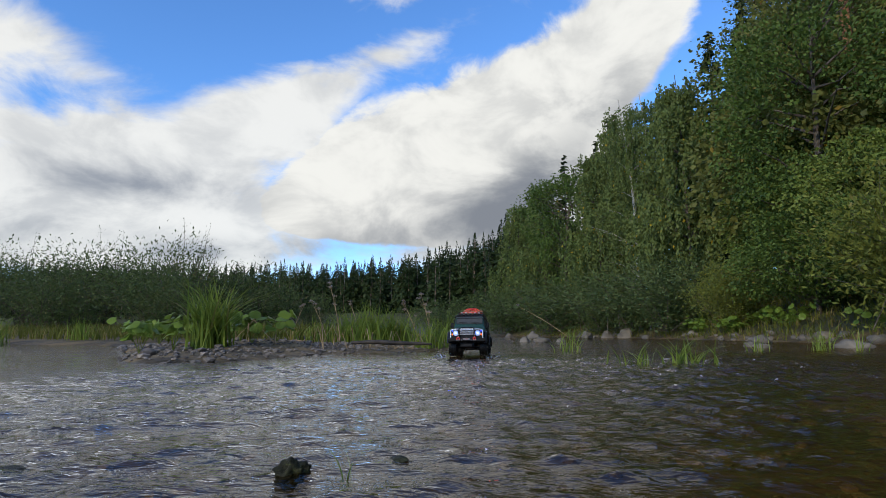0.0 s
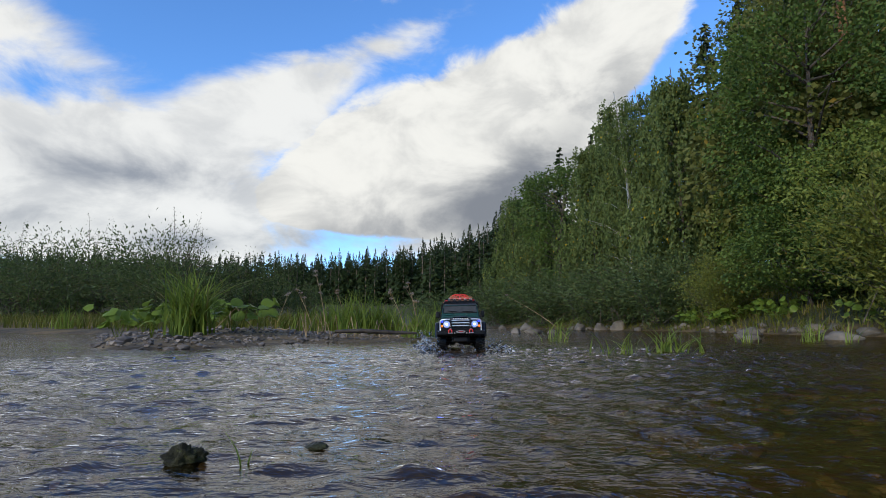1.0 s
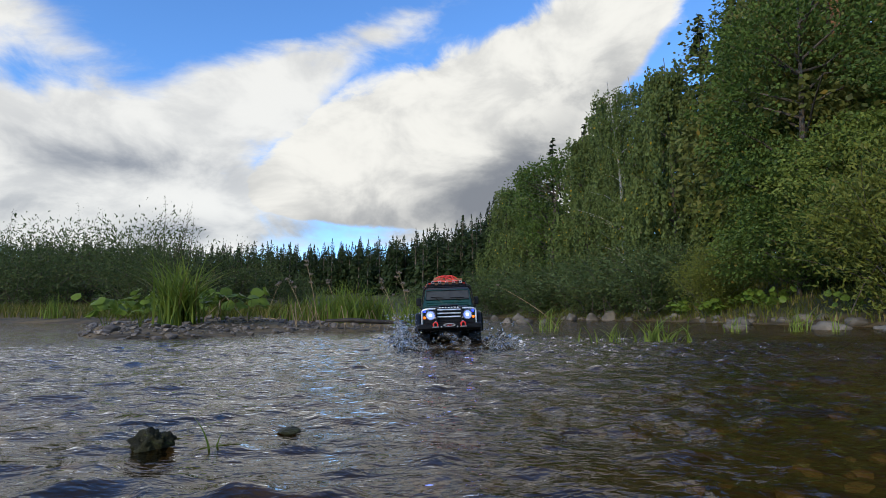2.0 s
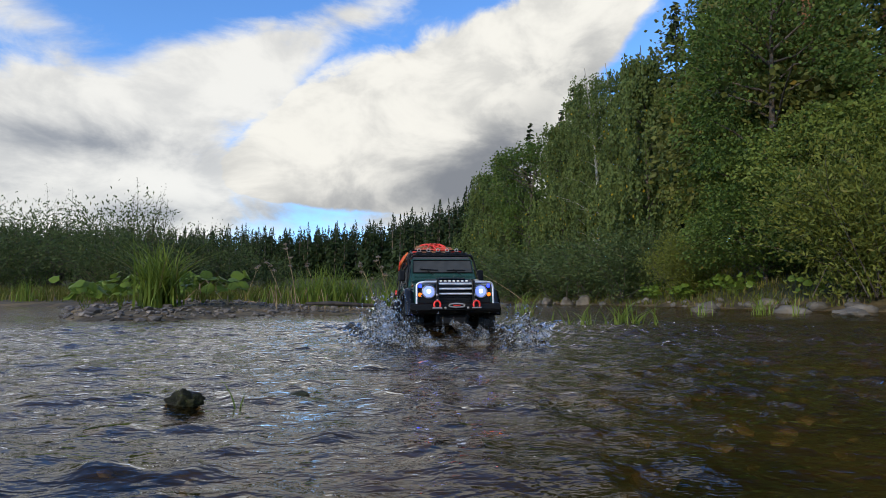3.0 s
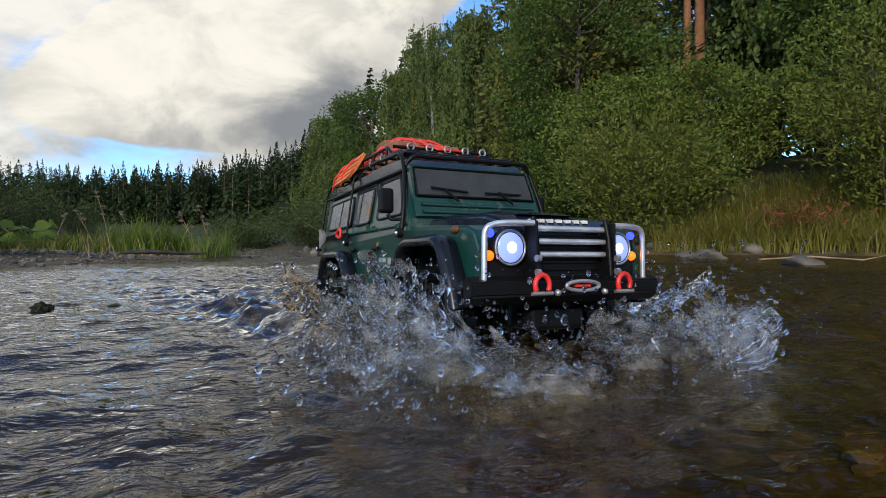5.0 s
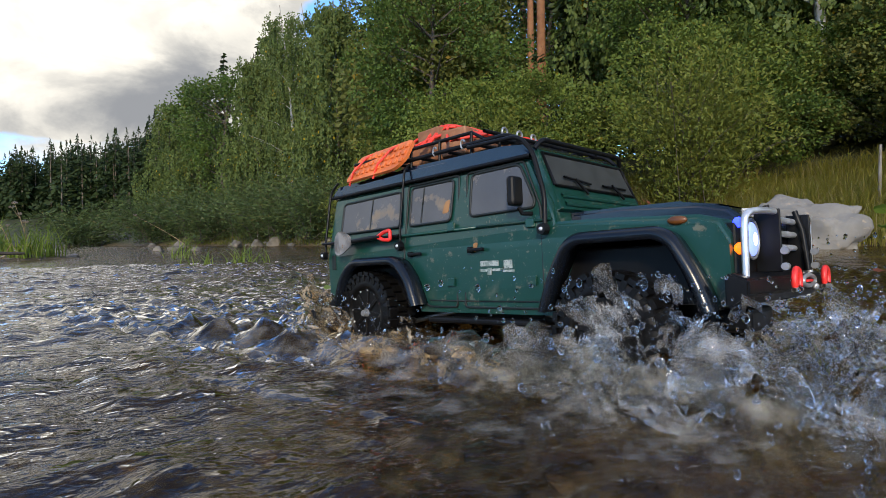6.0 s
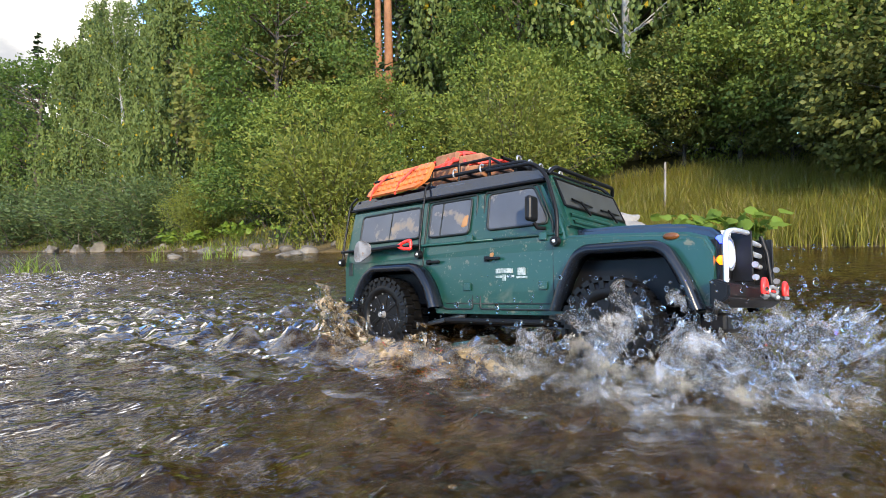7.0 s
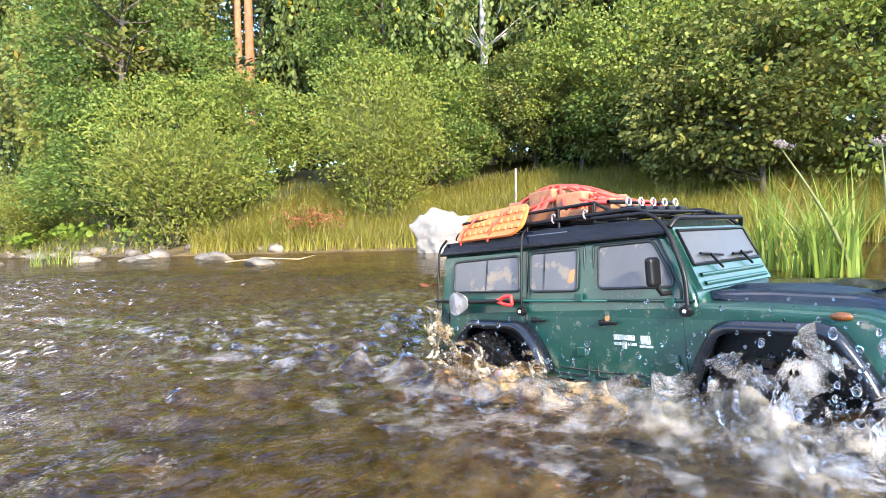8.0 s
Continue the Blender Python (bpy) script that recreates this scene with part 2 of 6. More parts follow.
M["post"] = two_tone("weathered_post", (0.14, 0.12, 0.10), (0.22, 0.20, 0.17), 6.0, 0.85, None, 8.0, 0.4, 0.01)
M["stem"] = two_tone("far_pine_stem", (0.09, 0.065, 0.048), (0.19, 0.15, 0.12), 0.4, 0.85, None, 6.0, 0.3, 0.01)
M["alder"] = leaf_material("alder_leaf", (0.051, 0.097, 0.023), (0.162, 0.242, 0.049), (0.17, 0.13, 0.03), 0.02)
M["birch"] = leaf_material("birch_leaf", (0.077, 0.119, 0.032), (0.209, 0.266, 0.076), (0.38, 0.27, 0.02), 0.015)
M["olive"] = leaf_material("aspen_leaf", (0.104, 0.124, 0.030), (0.225, 0.240, 0.062), (0.24, 0.17, 0.03), 0.015)
M["spruce"] = leaf_material("spruce_needle", (0.018, 0.036, 0.014), (0.056, 0.084, 0.026), None, 0, 0.55, 0.15)
M["pine"] = leaf_material("pine_needle", (0.045, 0.072, 0.031), (0.124, 0.148, 0.051), None, 0, 0.55, 0.15)
M["willow"] = leaf_material("willow_leaf", (0.107, 0.139, 0.026), (0.264, 0.294, 0.056), (0.18, 0.17, 0.05), 0.04)
M["grey_willow"] = leaf_material("grey_willow_leaf", (0.060, 0.098, 0.030), (0.150, 0.205, 0.070), (0.14, 0.13, 0.05), 0.04)
M["shrub"] = leaf_material("shrub_leaf", (0.100, 0.160, 0.034), (0.265, 0.330, 0.066), (0.20, 0.17, 0.03), 0.03)
M["yellow_leaf"] = leaf_material("yellow_leaf", (0.50, 0.36, 0.01), (0.72, 0.55, 0.03))
M["grass"] = leaf_material("bank_grass", (0.183, 0.199, 0.032), (0.390, 0.357, 0.072), (0.30, 0.25, 0.11), 0.16, 0.5, 0.4)
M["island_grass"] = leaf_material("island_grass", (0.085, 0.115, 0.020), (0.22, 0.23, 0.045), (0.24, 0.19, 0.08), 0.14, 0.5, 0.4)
M["sedge"] = leaf_material("sedge_blade", (0.130, 0.205, 0.030), (0.310, 0.410, 0.076), (0.24, 0.20, 0.07), 0.05, 0.4, 0.4)
M["burdock"] = leaf_material("broad_leaf", (0.120, 0.215, 0.032), (0.255, 0.370, 0.060), (0.20, 0.20, 0.04), 0.03, 0.4, 0.35)
M["red_twig"] = leaf_material("rusty_dead_branch", (0.20, 0.06, 0.03), (0.34, 0.12, 0.06))
M["pale_stalk"] = leaf_material("pale_rush_stalk", (0.22, 0.26, 0.10), (0.34, 0.38, 0.17))
M["petal"] = leaf_material("pale_petal", (0.30, 0.23, 0.22), (0.46, 0.40, 0.38))


# ------------------------------------------------------------------ mesh helpers
def mesh_np(name, verts, faces, mats, smooth=False, index=None):
    """A mesh from arrays; faces all with the same number of corners."""
    me = bpy.data.meshes.new(name)
    verts, faces = np.asarray(verts, np.float32), np.asarray(faces, np.int32)
    n, k = faces.shape
    me.vertices.add(len(verts))
    me.vertices.foreach_set("co", verts.ravel())
    me.loops.add(n * k)
    me.loops.foreach_set("vertex_index", faces.ravel())
    me.polygons.add(n)
    me.polygons.foreach_set("loop_start", np.arange(0, n * k, k, dtype=np.int32))
    me.polygons.foreach_set("loop_total", np.full(n, k, dtype=np.int32))
    me.polygons.foreach_set("use_smooth", np.full(n, smooth))
    for mt in (mats if isinstance(mats, (list, tuple)) else [mats]):
        me.materials.append(mt)
    if index is not None:
        me.polygons.foreach_set("material_index", np.asarray(index, np.int32))
    me.update(calc_edges=True)
    return me


def link(name, me, parent=None, label=""):
    ob = new(name, me)
    if parent is not None:
        ob.parent = parent
    if label:
        tagged(ob, label)
    return ob


def part(name, bm, mat, parent, label="", smooth=False):
    me = bpy.data.meshes.new(name)
    if smooth:
        for f in bm.faces:
            f.smooth = True
    bm.to_mesh(me)
    bm.free()
    me.materials.append(mat)
    return link(name, me, parent, label)


def thing(name, m, label, category, group="", kind=""):
    ob = new(name)
    ob.matrix_basis = m
    return tagged(ob, label, category, group, kind)


def leaves(rng, centres, ways, length, width, droop=0.0, jitter=0.35):
    """Rhombic leaves, folded a little, as arrays of quads."""
    n = len(centres)
    d = ways + rng.normal(0, jitter, (n, 3))
    d[:, 2] -= droop
    d /= np.linalg.norm(d, axis=1)[:, None] + 1e-9
    s = np.cross(d, rng.normal(0, 1, (n, 3)))
    s /= np.linalg.norm(s, axis=1)[:, None] + 1e-9
    L = length * rng.uniform(0.65, 1.3, (n, 1))
    W = width * rng.uniform(0.7, 1.25, (n, 1))
    v = np.stack([centres - d * L * 0.5, centres + s * W * 0.5 + d * L * 0.05, centres + d * L * 0.5, centres - s * W * 0.5 + d * L * 0.05], 1)
    f = np.arange(n * 4).reshape(n, 4)
    return v.reshape(-1, 3), f


def blades(rng, roots, height, width, lean, segs=3):
    """Grass blades that taper and bend; two faces for each segment but the last."""
    n = len(roots)
    h = height * rng.uniform(0.6, 1.25, n) if np.isscalar(height) else height
    a = rng.uniform(0, 2 * np.pi, n)
    way = np.stack([np.cos(a), np.sin(a), np.zeros(n)], 1)
    side = np.stack([-np.sin(a + rng.normal(0, .7, n)), np.cos(a), np.zeros(n)], 1)
    ln = lean * rng.uniform(0.2, 1.4, n)
    rows = []
    for i in range(segs + 1):
        t = i / segs
        c = roots + way * (ln * h * t ** 2)[:, None] + np.array([0, 0, 1.0]) * (h * (t - 0.25 * np.minimum(ln, 1.6) * t ** 2.5))[:, None]
        w = width * (1 - t ** 1.6) * 0.5 + width * 0.04
        rows += [c - side * w, c + side * w]
    v = np.stack(rows, 1)
    k = v.shape[1]
    base = (np.arange(n) * k)[:, None]
    f = np.concatenate([base + np.array([2 * i, 2 * i + 1, 2 * i + 3, 2 * i + 2]) for i in range(segs)], 0)
    return v.reshape(-1, 3), f


def tube_np(path, radii, sides=7):
    """A tapering tube along points, as quads."""
    path = np.asarray(path, float)
    radii = np.broadcast_to(radii, len(path)).astype(float)
    tang = np.gradient(path, axis=0)
    tang /= np.linalg.norm(tang, axis=1)[:, None] + 1e-9
    ref = np.array([0.31, 0.9, 0.2])
    s = np.cross(tang, ref)
    s /= np.linalg.norm(s, axis=1)[:, None] + 1e-9
    u = np.cross(tang, s)
    a = np.linspace(0, 2 * np.pi, sides, endpoint=False)
    ring = (np.cos(a)[None, :, None] * s[:, None] + np.sin(a)[None, :, None] * u[:, None]) * radii[:, None, None] + path[:, None]
    n = len(path)
    f = [(i * sides + j, i * sides + (j + 1) % sides, (i + 1) * sides + (j + 1) % sides, (i + 1) * sides + j) for i in range(n - 1) for j in range(sides)]
    return ring.reshape(-1, 3), np.array(f)


def join(chunks):
    vs, fs, k = [], [], 0
    for v, f in chunks:
        vs.append(v)
        fs.append(f + k)
        k += len(v)
    return np.concatenate(vs), np.concatenate(fs)


# ------------------------------------------------------------------ the ground, one sheet
RIGHT_SHORE = [(8.6, -60), (8.9, -12), (9.2, -4), (9.5, 0), (8.9, 3), (7.0, 5.4), (6.1, 7.2), (6.0, 10), (6.3, 14), (6.6, 20), (6.2, 28), (4.5, 36), (-1, 62), (-8, 92), (-40, 108), (-120, 100)]
ISLAND = [(-14, 7.6), (-6, 7.2), (-3.6, 6.2), (-2.4, 4.4), (-1.62, 3.0), (-1.30, 2.55), (-1.0, 2.75), (-0.65, 3.5), (-0.2, 4.1), (0.12, 4.9), (0.2, 6.0), (-0.3, 9), (-1.5, 16), (-6, 32), (-18, 55), (-60, 60), (-90, 40), (-60, 8)]


def seg_distance(px, py, line, closed=False):
    pts = list(line) + ([line[0]] if closed else [])
    best = np.full(px.shape, 1e9)
    side = np.zeros(px.shape)
    for (x0, y0), (x1, y1) in zip(pts, pts[1:]):
        dx, dy = x1 - x0, y1 - y0
        t = np.clip(((px - x0) * dx + (py - y0) * dy) / (dx * dx + dy * dy), 0, 1)
        d = np.hypot(px - x0 - t * dx, py - y0 - t * dy)
        cr = np.sign((px - x0) * dy - (py - y0) * dx)
        near = d < best
        best, side = np.where(near, d, best), np.where(near, cr, side)
    return best * np.where(side == 0, 1, side)


def inside(px, py, poly):
    c = np.zeros(px.shape, bool)
    for (x0, y0), (x1, y1) in zip(poly, poly[1:] + poly[:1]):
        hit = ((y0 > py) != (y1 > py)) & (px < (x1 - x0) * (py - y0) / (y1 - y0 + 1e-12) + x0)
        c ^= hit
    return c


_rng = np.random.default_rng(5)
_w = _rng.normal(0, 1, (26, 2))
_ph = _rng.uniform(0, 6.28, 26)


def wobble(x, y, scale):
    out = np.zeros_like(x)
    for (a, b), p in zip(_w, _ph):
        out += np.sin((a * x + b * y) / scale + p)
    return out / 9.0


def ground_height(x, y):
    x, y = np.asarray(x, float), np.asarray(y, float)
    d = seg_distance(x, y, RIGHT_SHORE) + 0.25 * wobble(x, y, 1.2)
    bank = np.interp(d, [-1.5, -0.2, 0.25, 1.0, 3.0, 6.0, 20.0, 60.0, 200.0], [-0.10, -0.035, 0.10, 0.36, 1.05, 2.15, 4.7, 9.0, 12.0])
    di = seg_distance(x, y, ISLAND, True)
    di = np.where(inside(x, y, ISLAND), np.abs(di), -np.abs(di)) + 0.10 * wobble(x, y, 0.35)
    isl = np.interp(di, [-0.9, -0.12, 0.05, 0.5, 2.5, 12.0, 30.0], [-0.10, -0.04, 0.012, 0.05, 0.14, 0.28, 0.34])
    near = np.interp(-x, [7.0, 9.0, 14.0, 60.0], [-0.1, 0.1, 0.8, 8.0])
    near = np.where(y < 5.0, near, -0.1)
    back = np.interp(-y, [9.0, 11.0, 16.0, 60.0], [-0.1, 0.1, 0.8, 8.0])
    far = np.interp(y, [150, 260, 700], [0, 10, 30])
    z = np.maximum.reduce([bank, isl, near, back, np.where(d > 0, far, -0.1)])
    bedz = -0.075 + 0.022 * wobble(x, y, 0.16) + 0.010 * wobble(x, y, 0.05)
    wet = z < -0.02
    z = np.where(wet, np.minimum(np.maximum(z, bedz), -0.02), z)
    return np.where(wet, z, z + 0.02 * wobble(x, y, 0.5) + 0.05 * np.clip(z, 0, 2) * wobble(x, y, 1.7))


def axis(fine, lo, hi, step, far, growth=1.14):
    a = list(np.arange(lo, hi + 1e-6, step))
    s = step
    while a[-1] < far:
        s *= growth
        a.append(a[-1] + s)
    s = step
    while a[0] > -far:
        s *= growth
        a.insert(0, a[0] - s)
    return np.array(a)


def grid_faces(nx, ny):
    i, j = np.meshgrid(np.arange(nx - 1), np.arange(ny - 1), indexing="ij")
    a = (i * ny + j).ravel()
    return np.stack([a, a + ny, a + ny + 1, a + 1], 1)


def build_ground():
    xs, ys = axis(0, -2.4, 3.2, 0.05, 1500, 1.07), axis(0, -2.2, 5.2, 0.05, 1500, 1.07)
    X, Y = np.meshgrid(xs, ys, indexing="ij")
    Z = ground_height(X, Y)
    ob = link("ground", mesh_np("ground", np.stack([X, Y, Z], -1).reshape(-1, 3), grid_faces(len(xs), len(ys)), M["bed"], True))
    tagged(ob, "brown pebbly river bed rising into soil banks", "ground", kind="structure")


def build_water():
    """The river's surface: real ripples near by, finer relief in the material."""
    xs, ys = axis(0, -0.9, 2.6, 0.009, 300, 1.05), axis(0, -1.8, 2.4, 0.009, 300, 1.05)
    X, Y = np.meshgrid(xs, ys, indexing="ij")
    rng = np.random.default_rng(11)
    Z = np.zeros_like(X)
    for k in range(68):
        lam = 0.030 * 1.045 ** k * rng.uniform(0.88, 1.12)
        a = rng.normal(1.3, 0.42 if lam > 0.12 else 0.75)
        q = 2 * np.pi / lam
        amp = 0.00080 * (min(lam, 0.11) / 0.1) ** 0.95 * (1.65 if lam < 0.09 else 0.75 if lam < 0.16 else 0.30)
        # short waves only where the sheet is fine enough
        fade = np.clip(1.4 - (np.hypot((X - 0.7) * 1.15, Y - 0.3) - 2.2) / (9 * lam), 0, 1)
        wx, wy = X + 0.025 * np.sin(6 * Y + k) + 0.02 * np.sin(11 * X + 1.7 * k), Y + 0.025 * np.sin(5 * X + 2 * k) + 0.015 * np.sin(13 * Y + k)
        patch = 0.7 + 0.3 * np.sin(1.9 * X + 2.3 * Y + k) * np.sin(1.8 * X - 1.7 * Y + 2.1 * k)
        Z += amp * fade * patch * np.sin(q * (np.cos(a) * wx + np.sin(a) * wy) + rng.uniform(0, 6.28))
    # calmer glides to the left of the channel, chop over the shallows to its right
    Z = (Z + 0.35 * np.abs(Z)) * np.interp(X, [0.0, 1.2], [0.62, 1.2])
    ob = link("water", mesh_np("water", np.stack([X, Y, Z], -1).reshape(-1, 3), grid_faces(len(xs), len(ys)), M["water"], True))
    ob.visible_shadow = False
    return tagged(ob, "shallow clear river water with fast ripples", "river", kind="structure")


build_ground()
WATER = build_water()


# ------------------------------------------------------------------ trees and bushes
def unit(v):
    return v / (np.linalg.norm(v, axis=-1, keepdims=True) + 1e-9)


def stem_np(rng, h, r, lean=0.03, n=9, top=0.15):
    t = np.linspace(0, 1, n)
    k = rng.normal(0, lean * h, (2, 3))
    path = np.stack([k[0, 0] * t ** 2 + 0.15 * k[0, 1] * np.sin(5 * t), k[1, 0] * t ** 2 + 0.15 * k[1, 1] * np.sin(4 * t), t * h], 1)
    return path, r * (1 - (1 - top) * t) * (1 + 0.5 * np.exp(-t * 18))


def broad_tree(name, seed, h, spread, low, leaf, size, count, bark, label, clumps=230, r=0.16, group=""):
    """A round-crowned tree: trunk, limbs, and leaves in uneven clumps."""
    rng = np.random.default_rng(seed)
    root = thing(name, pose(0, 0, -30), label, "tree", group)
    path, rad = stem_np(rng, h * 0.92, r)
    chunks = [tube_np(path, rad)]
    # the crown's outline: an ellipsoid with bulges
    bul = rng.normal(0, 1, (9, 3))
    cs = []
    c0, rz = low + (h - low) * 0.5, (h - low) * 0.5
    while len(cs) < clumps:
        d = unit(rng.normal(0, 1, (1, 3)))[0]
        bulge = 0.86 + 0.11 * np.sum(np.sin(bul @ d * 2.2))/1.6
        rr = rng.uniform(0.45, 1.0) ** 0.5 * bulge
        p = np.array([d[0] * spread * rr, d[1] * spread * rr, c0 + d[2] * rz * rr])
        taper = 1.0 - 0.35 * max(0, (p[2] - c0) / rz)
        p[:2] *= taper
        cs.append(p)
    cs = np.array(cs)
    for p in cs[:: max(1, clumps // 36)]:
        t = np.clip((p[2] - 0.5 * np.hypot(*p[:2])) / (h * 0.92), 0.12, 0.9)
        i = t * (len(path) - 1)
        a = path[int(i)] * (1 - i % 1) + path[min(int(i) + 1, len(path) - 1)] * (i % 1)
        mid = (a + p) / 2 + np.array([0, 0, 0.08 * h * rng.uniform(-0.3, 0.5)])
        chunks.append(tube_np([a, mid, p], [r * 0.32, r * 0.18, r * 0.05], 5))
    link("trunk", mesh_np(name + "_trunk", *join(chunks), bark, True), root)
    per = count // clumps
    cr = size * 5.2
    off = unit(rng.normal(0, 1, (clumps * per, 3))) * (rng.uniform(0.25, 1, (clumps * per, 1)) ** 0.5) * cr
    off[:, 2] *= 0.6
    cen = np.repeat(cs, per, 0) + off * np.repeat(rng.uniform(0.6, 1.4, (clumps, 1)), per, 0)
    out = unit(off + np.repeat(cs - [0, 0, c0], per, 0) * 0.3)
    link("crown", mesh_np(name + "_crown", *leaves(rng, cen, out, size, size * 0.72, 0.35, 0.6), leaf), root)
    return root


def birch_tree(name, seed, h, spread, low, count, label, r=0.13, group="", leaf=0.15, bark="birch_bark"):
    """A birch: pale stem, rising limbs, and leaves on long hanging twigs."""
    rng = np.random.default_rng(seed)
    root = thing(name, pose(0, 0, -30), label, "birch tree", group)
    path, rad = stem_np(rng, h * 0.95, r, 0.05)
    chunks, cen = [tube_np(path, rad)], []
    strands = count // 30
    for k in range(strands):
        t = rng.uniform(low / h, 0.97)
        a = path[min(int(t * (len(path) - 1)), len(path) - 1)] + [0, 0, 0]
        ang, reach = rng.uniform(0, 6.283), spread * rng.uniform(0.25, 1.0) * (1.05 - 0.75 * max(0, t - 0.35) / 0.65)
        tip = a + np.array([math.cos(ang) * reach, math.sin(ang) * reach, 0.45 * reach + rng.uniform(0, 0.04) * h])
        if k % 9 == 0:
            chunks.append(tube_np([a, (a + tip) / 2 + [0, 0, 0.1 * reach], tip], [r * 0.2, r * 0.11, r * 0.03], 5))
        drop = rng.uniform(0.05, 0.17) * h * (0.55 + reach / spread)
        s = np.linspace(0, 1, 30) + rng.uniform(-0.02, 0.02, 30)
        sway = rng.normal(0, 0.10, 2)
        line = tip + np.stack([sway[0] * s + math.cos(ang) * 0.35 * s * (1 - s), sway[1] * s + math.sin(ang) * 0.35 * s * (1 - s), -drop * s], 1)
        cen.append(line + rng.normal(0, 0.07, (30, 3)))
    link("trunk", mesh_np(name + "_trunk", *join(chunks), M[bark], True), root)
    cen = np.concatenate(cen)
    link("crown", mesh_np(name + "_crown", *leaves(rng, cen, np.tile([0, 0, -1.0], (len(cen), 1)), leaf, leaf * 0.68, 0.3, 0.45), M["birch"]), root)
    return root


def spruce_np(rng, h, spread, levels, arms, cards, size, low=0.06, ratio=0.34):
    """Needle sprays along drooping boughs."""
    cen, way = [], []
    for i in range(levels):
        t = (i + rng.uniform(-0.3, 0.3)) / levels
        z = h * (low + (1 - low) * max(t, 0))
        reach = spread * (1 - t) ** 0.85 * rng.uniform(0.75, 1.1) + 0.05
        for j in range(max(3, int(arms * (1 - 0.5 * t)))):
            a = rng.uniform(0, 6.283)
            z += rng.uniform(-0.5, 0.5) * h / levels
            s = np.sqrt(rng.uniform(0.03, 1, cards))[:, None] * reach * rng.uniform(0.7, 1.15)
            d = np.array([math.cos(a), math.sin(a), 0.0])
            q = np.array([-d[1], d[0], 0.0])
            off = rng.normal(0, 0.16, (cards, 1)) * (0.4 + s)
            cen.append(np.array([0, 0, z]) + d * s + q * off + np.array([0, 0, 1.0]) * (-0.30 * s + 0.10 * s ** 2 / max(reach, 0.2) - 0.06 * np.abs(off)))
            way.append(np.tile(d, (cards, 1)) + q * np.sign(off) * 0.6 - np.array([0, 0, 0.45]))
    cen = np.concatenate(cen)
    return leaves(rng, cen, np.concatenate(way), size, size * ratio, 0.15, 0.25)


def spruce_tree(name, seed, h, spread, levels, arms, cards, size, label, group="", low=0.06):
    rng = np.random.default_rng(seed)
    root = thing(name, pose(0, 0, -30), label, "spruce tree", group)
    path, rad = stem_np(rng, h, 0.011 * h, 0.006)
    link("trunk", mesh_np(name + "_trunk", *tube_np(path, rad), M["bark"], True), root)
    link("crown", mesh_np(name + "_crown", *spruce_np(rng, h, spread, levels, arms, cards, size, low), M["spruce"]), root)
    return root


def pine_tree(name, seed, h, label, group="", count=9000):
    """A tall pine: bare orange stem, a few stubs, and a high loose crown."""
    rng = np.random.default_rng(seed)
    root = thing(name, pose(0, 0, -30), label, "pine tree", group)
    path, rad = stem_np(rng, h, 0.0105 * h, 0.012, 12, 0.25)
    chunks, tips = [tube_np(path, rad, 9)], []
    for k in range(64):
        t = rng.uniform(0.42, 1.0) ** 0.8
        a = path[min(int(t * 11), 11)]
        ang, reach = rng.uniform(0, 6.283), 0.17 * h * (1.15 - t) * rng.uniform(0.5, 1.2) + 0.3
        tip = a + np.array([math.cos(ang) * reach, math.sin(ang) * reach, reach * rng.uniform(-0.1, 0.45)])
        chunks.append(tube_np([a, (a + tip) / 2 - [0, 0, 0.06 * reach], tip], [0.05, 0.03, 0.012], 5))
        if t > 0.5 or rng.uniform() < 0.45:
            tips += [tip, (a + 2 * tip) / 3 + rng.normal(0, 0.15, 3)]
    link("trunk", mesh_np(name + "_trunk", *join(chunks), M["pine_bark"], True), root)
    tips = np.array(tips)
    per = count // len(tips)
    off = unit(rng.normal(0, 1, (len(tips) * per, 3))) * rng.uniform(0.1, 0.75, (len(tips) * per, 1))
    off[:, 2] *= 0.5
    link("crown", mesh_np(name + "_crown", *leaves(rng, np.repeat(tips, per, 0) + off, unit(off) + [0, 0, 0.3], 0.24, 0.045, 0.0, 0.5), M["pine"]), root)
    return root


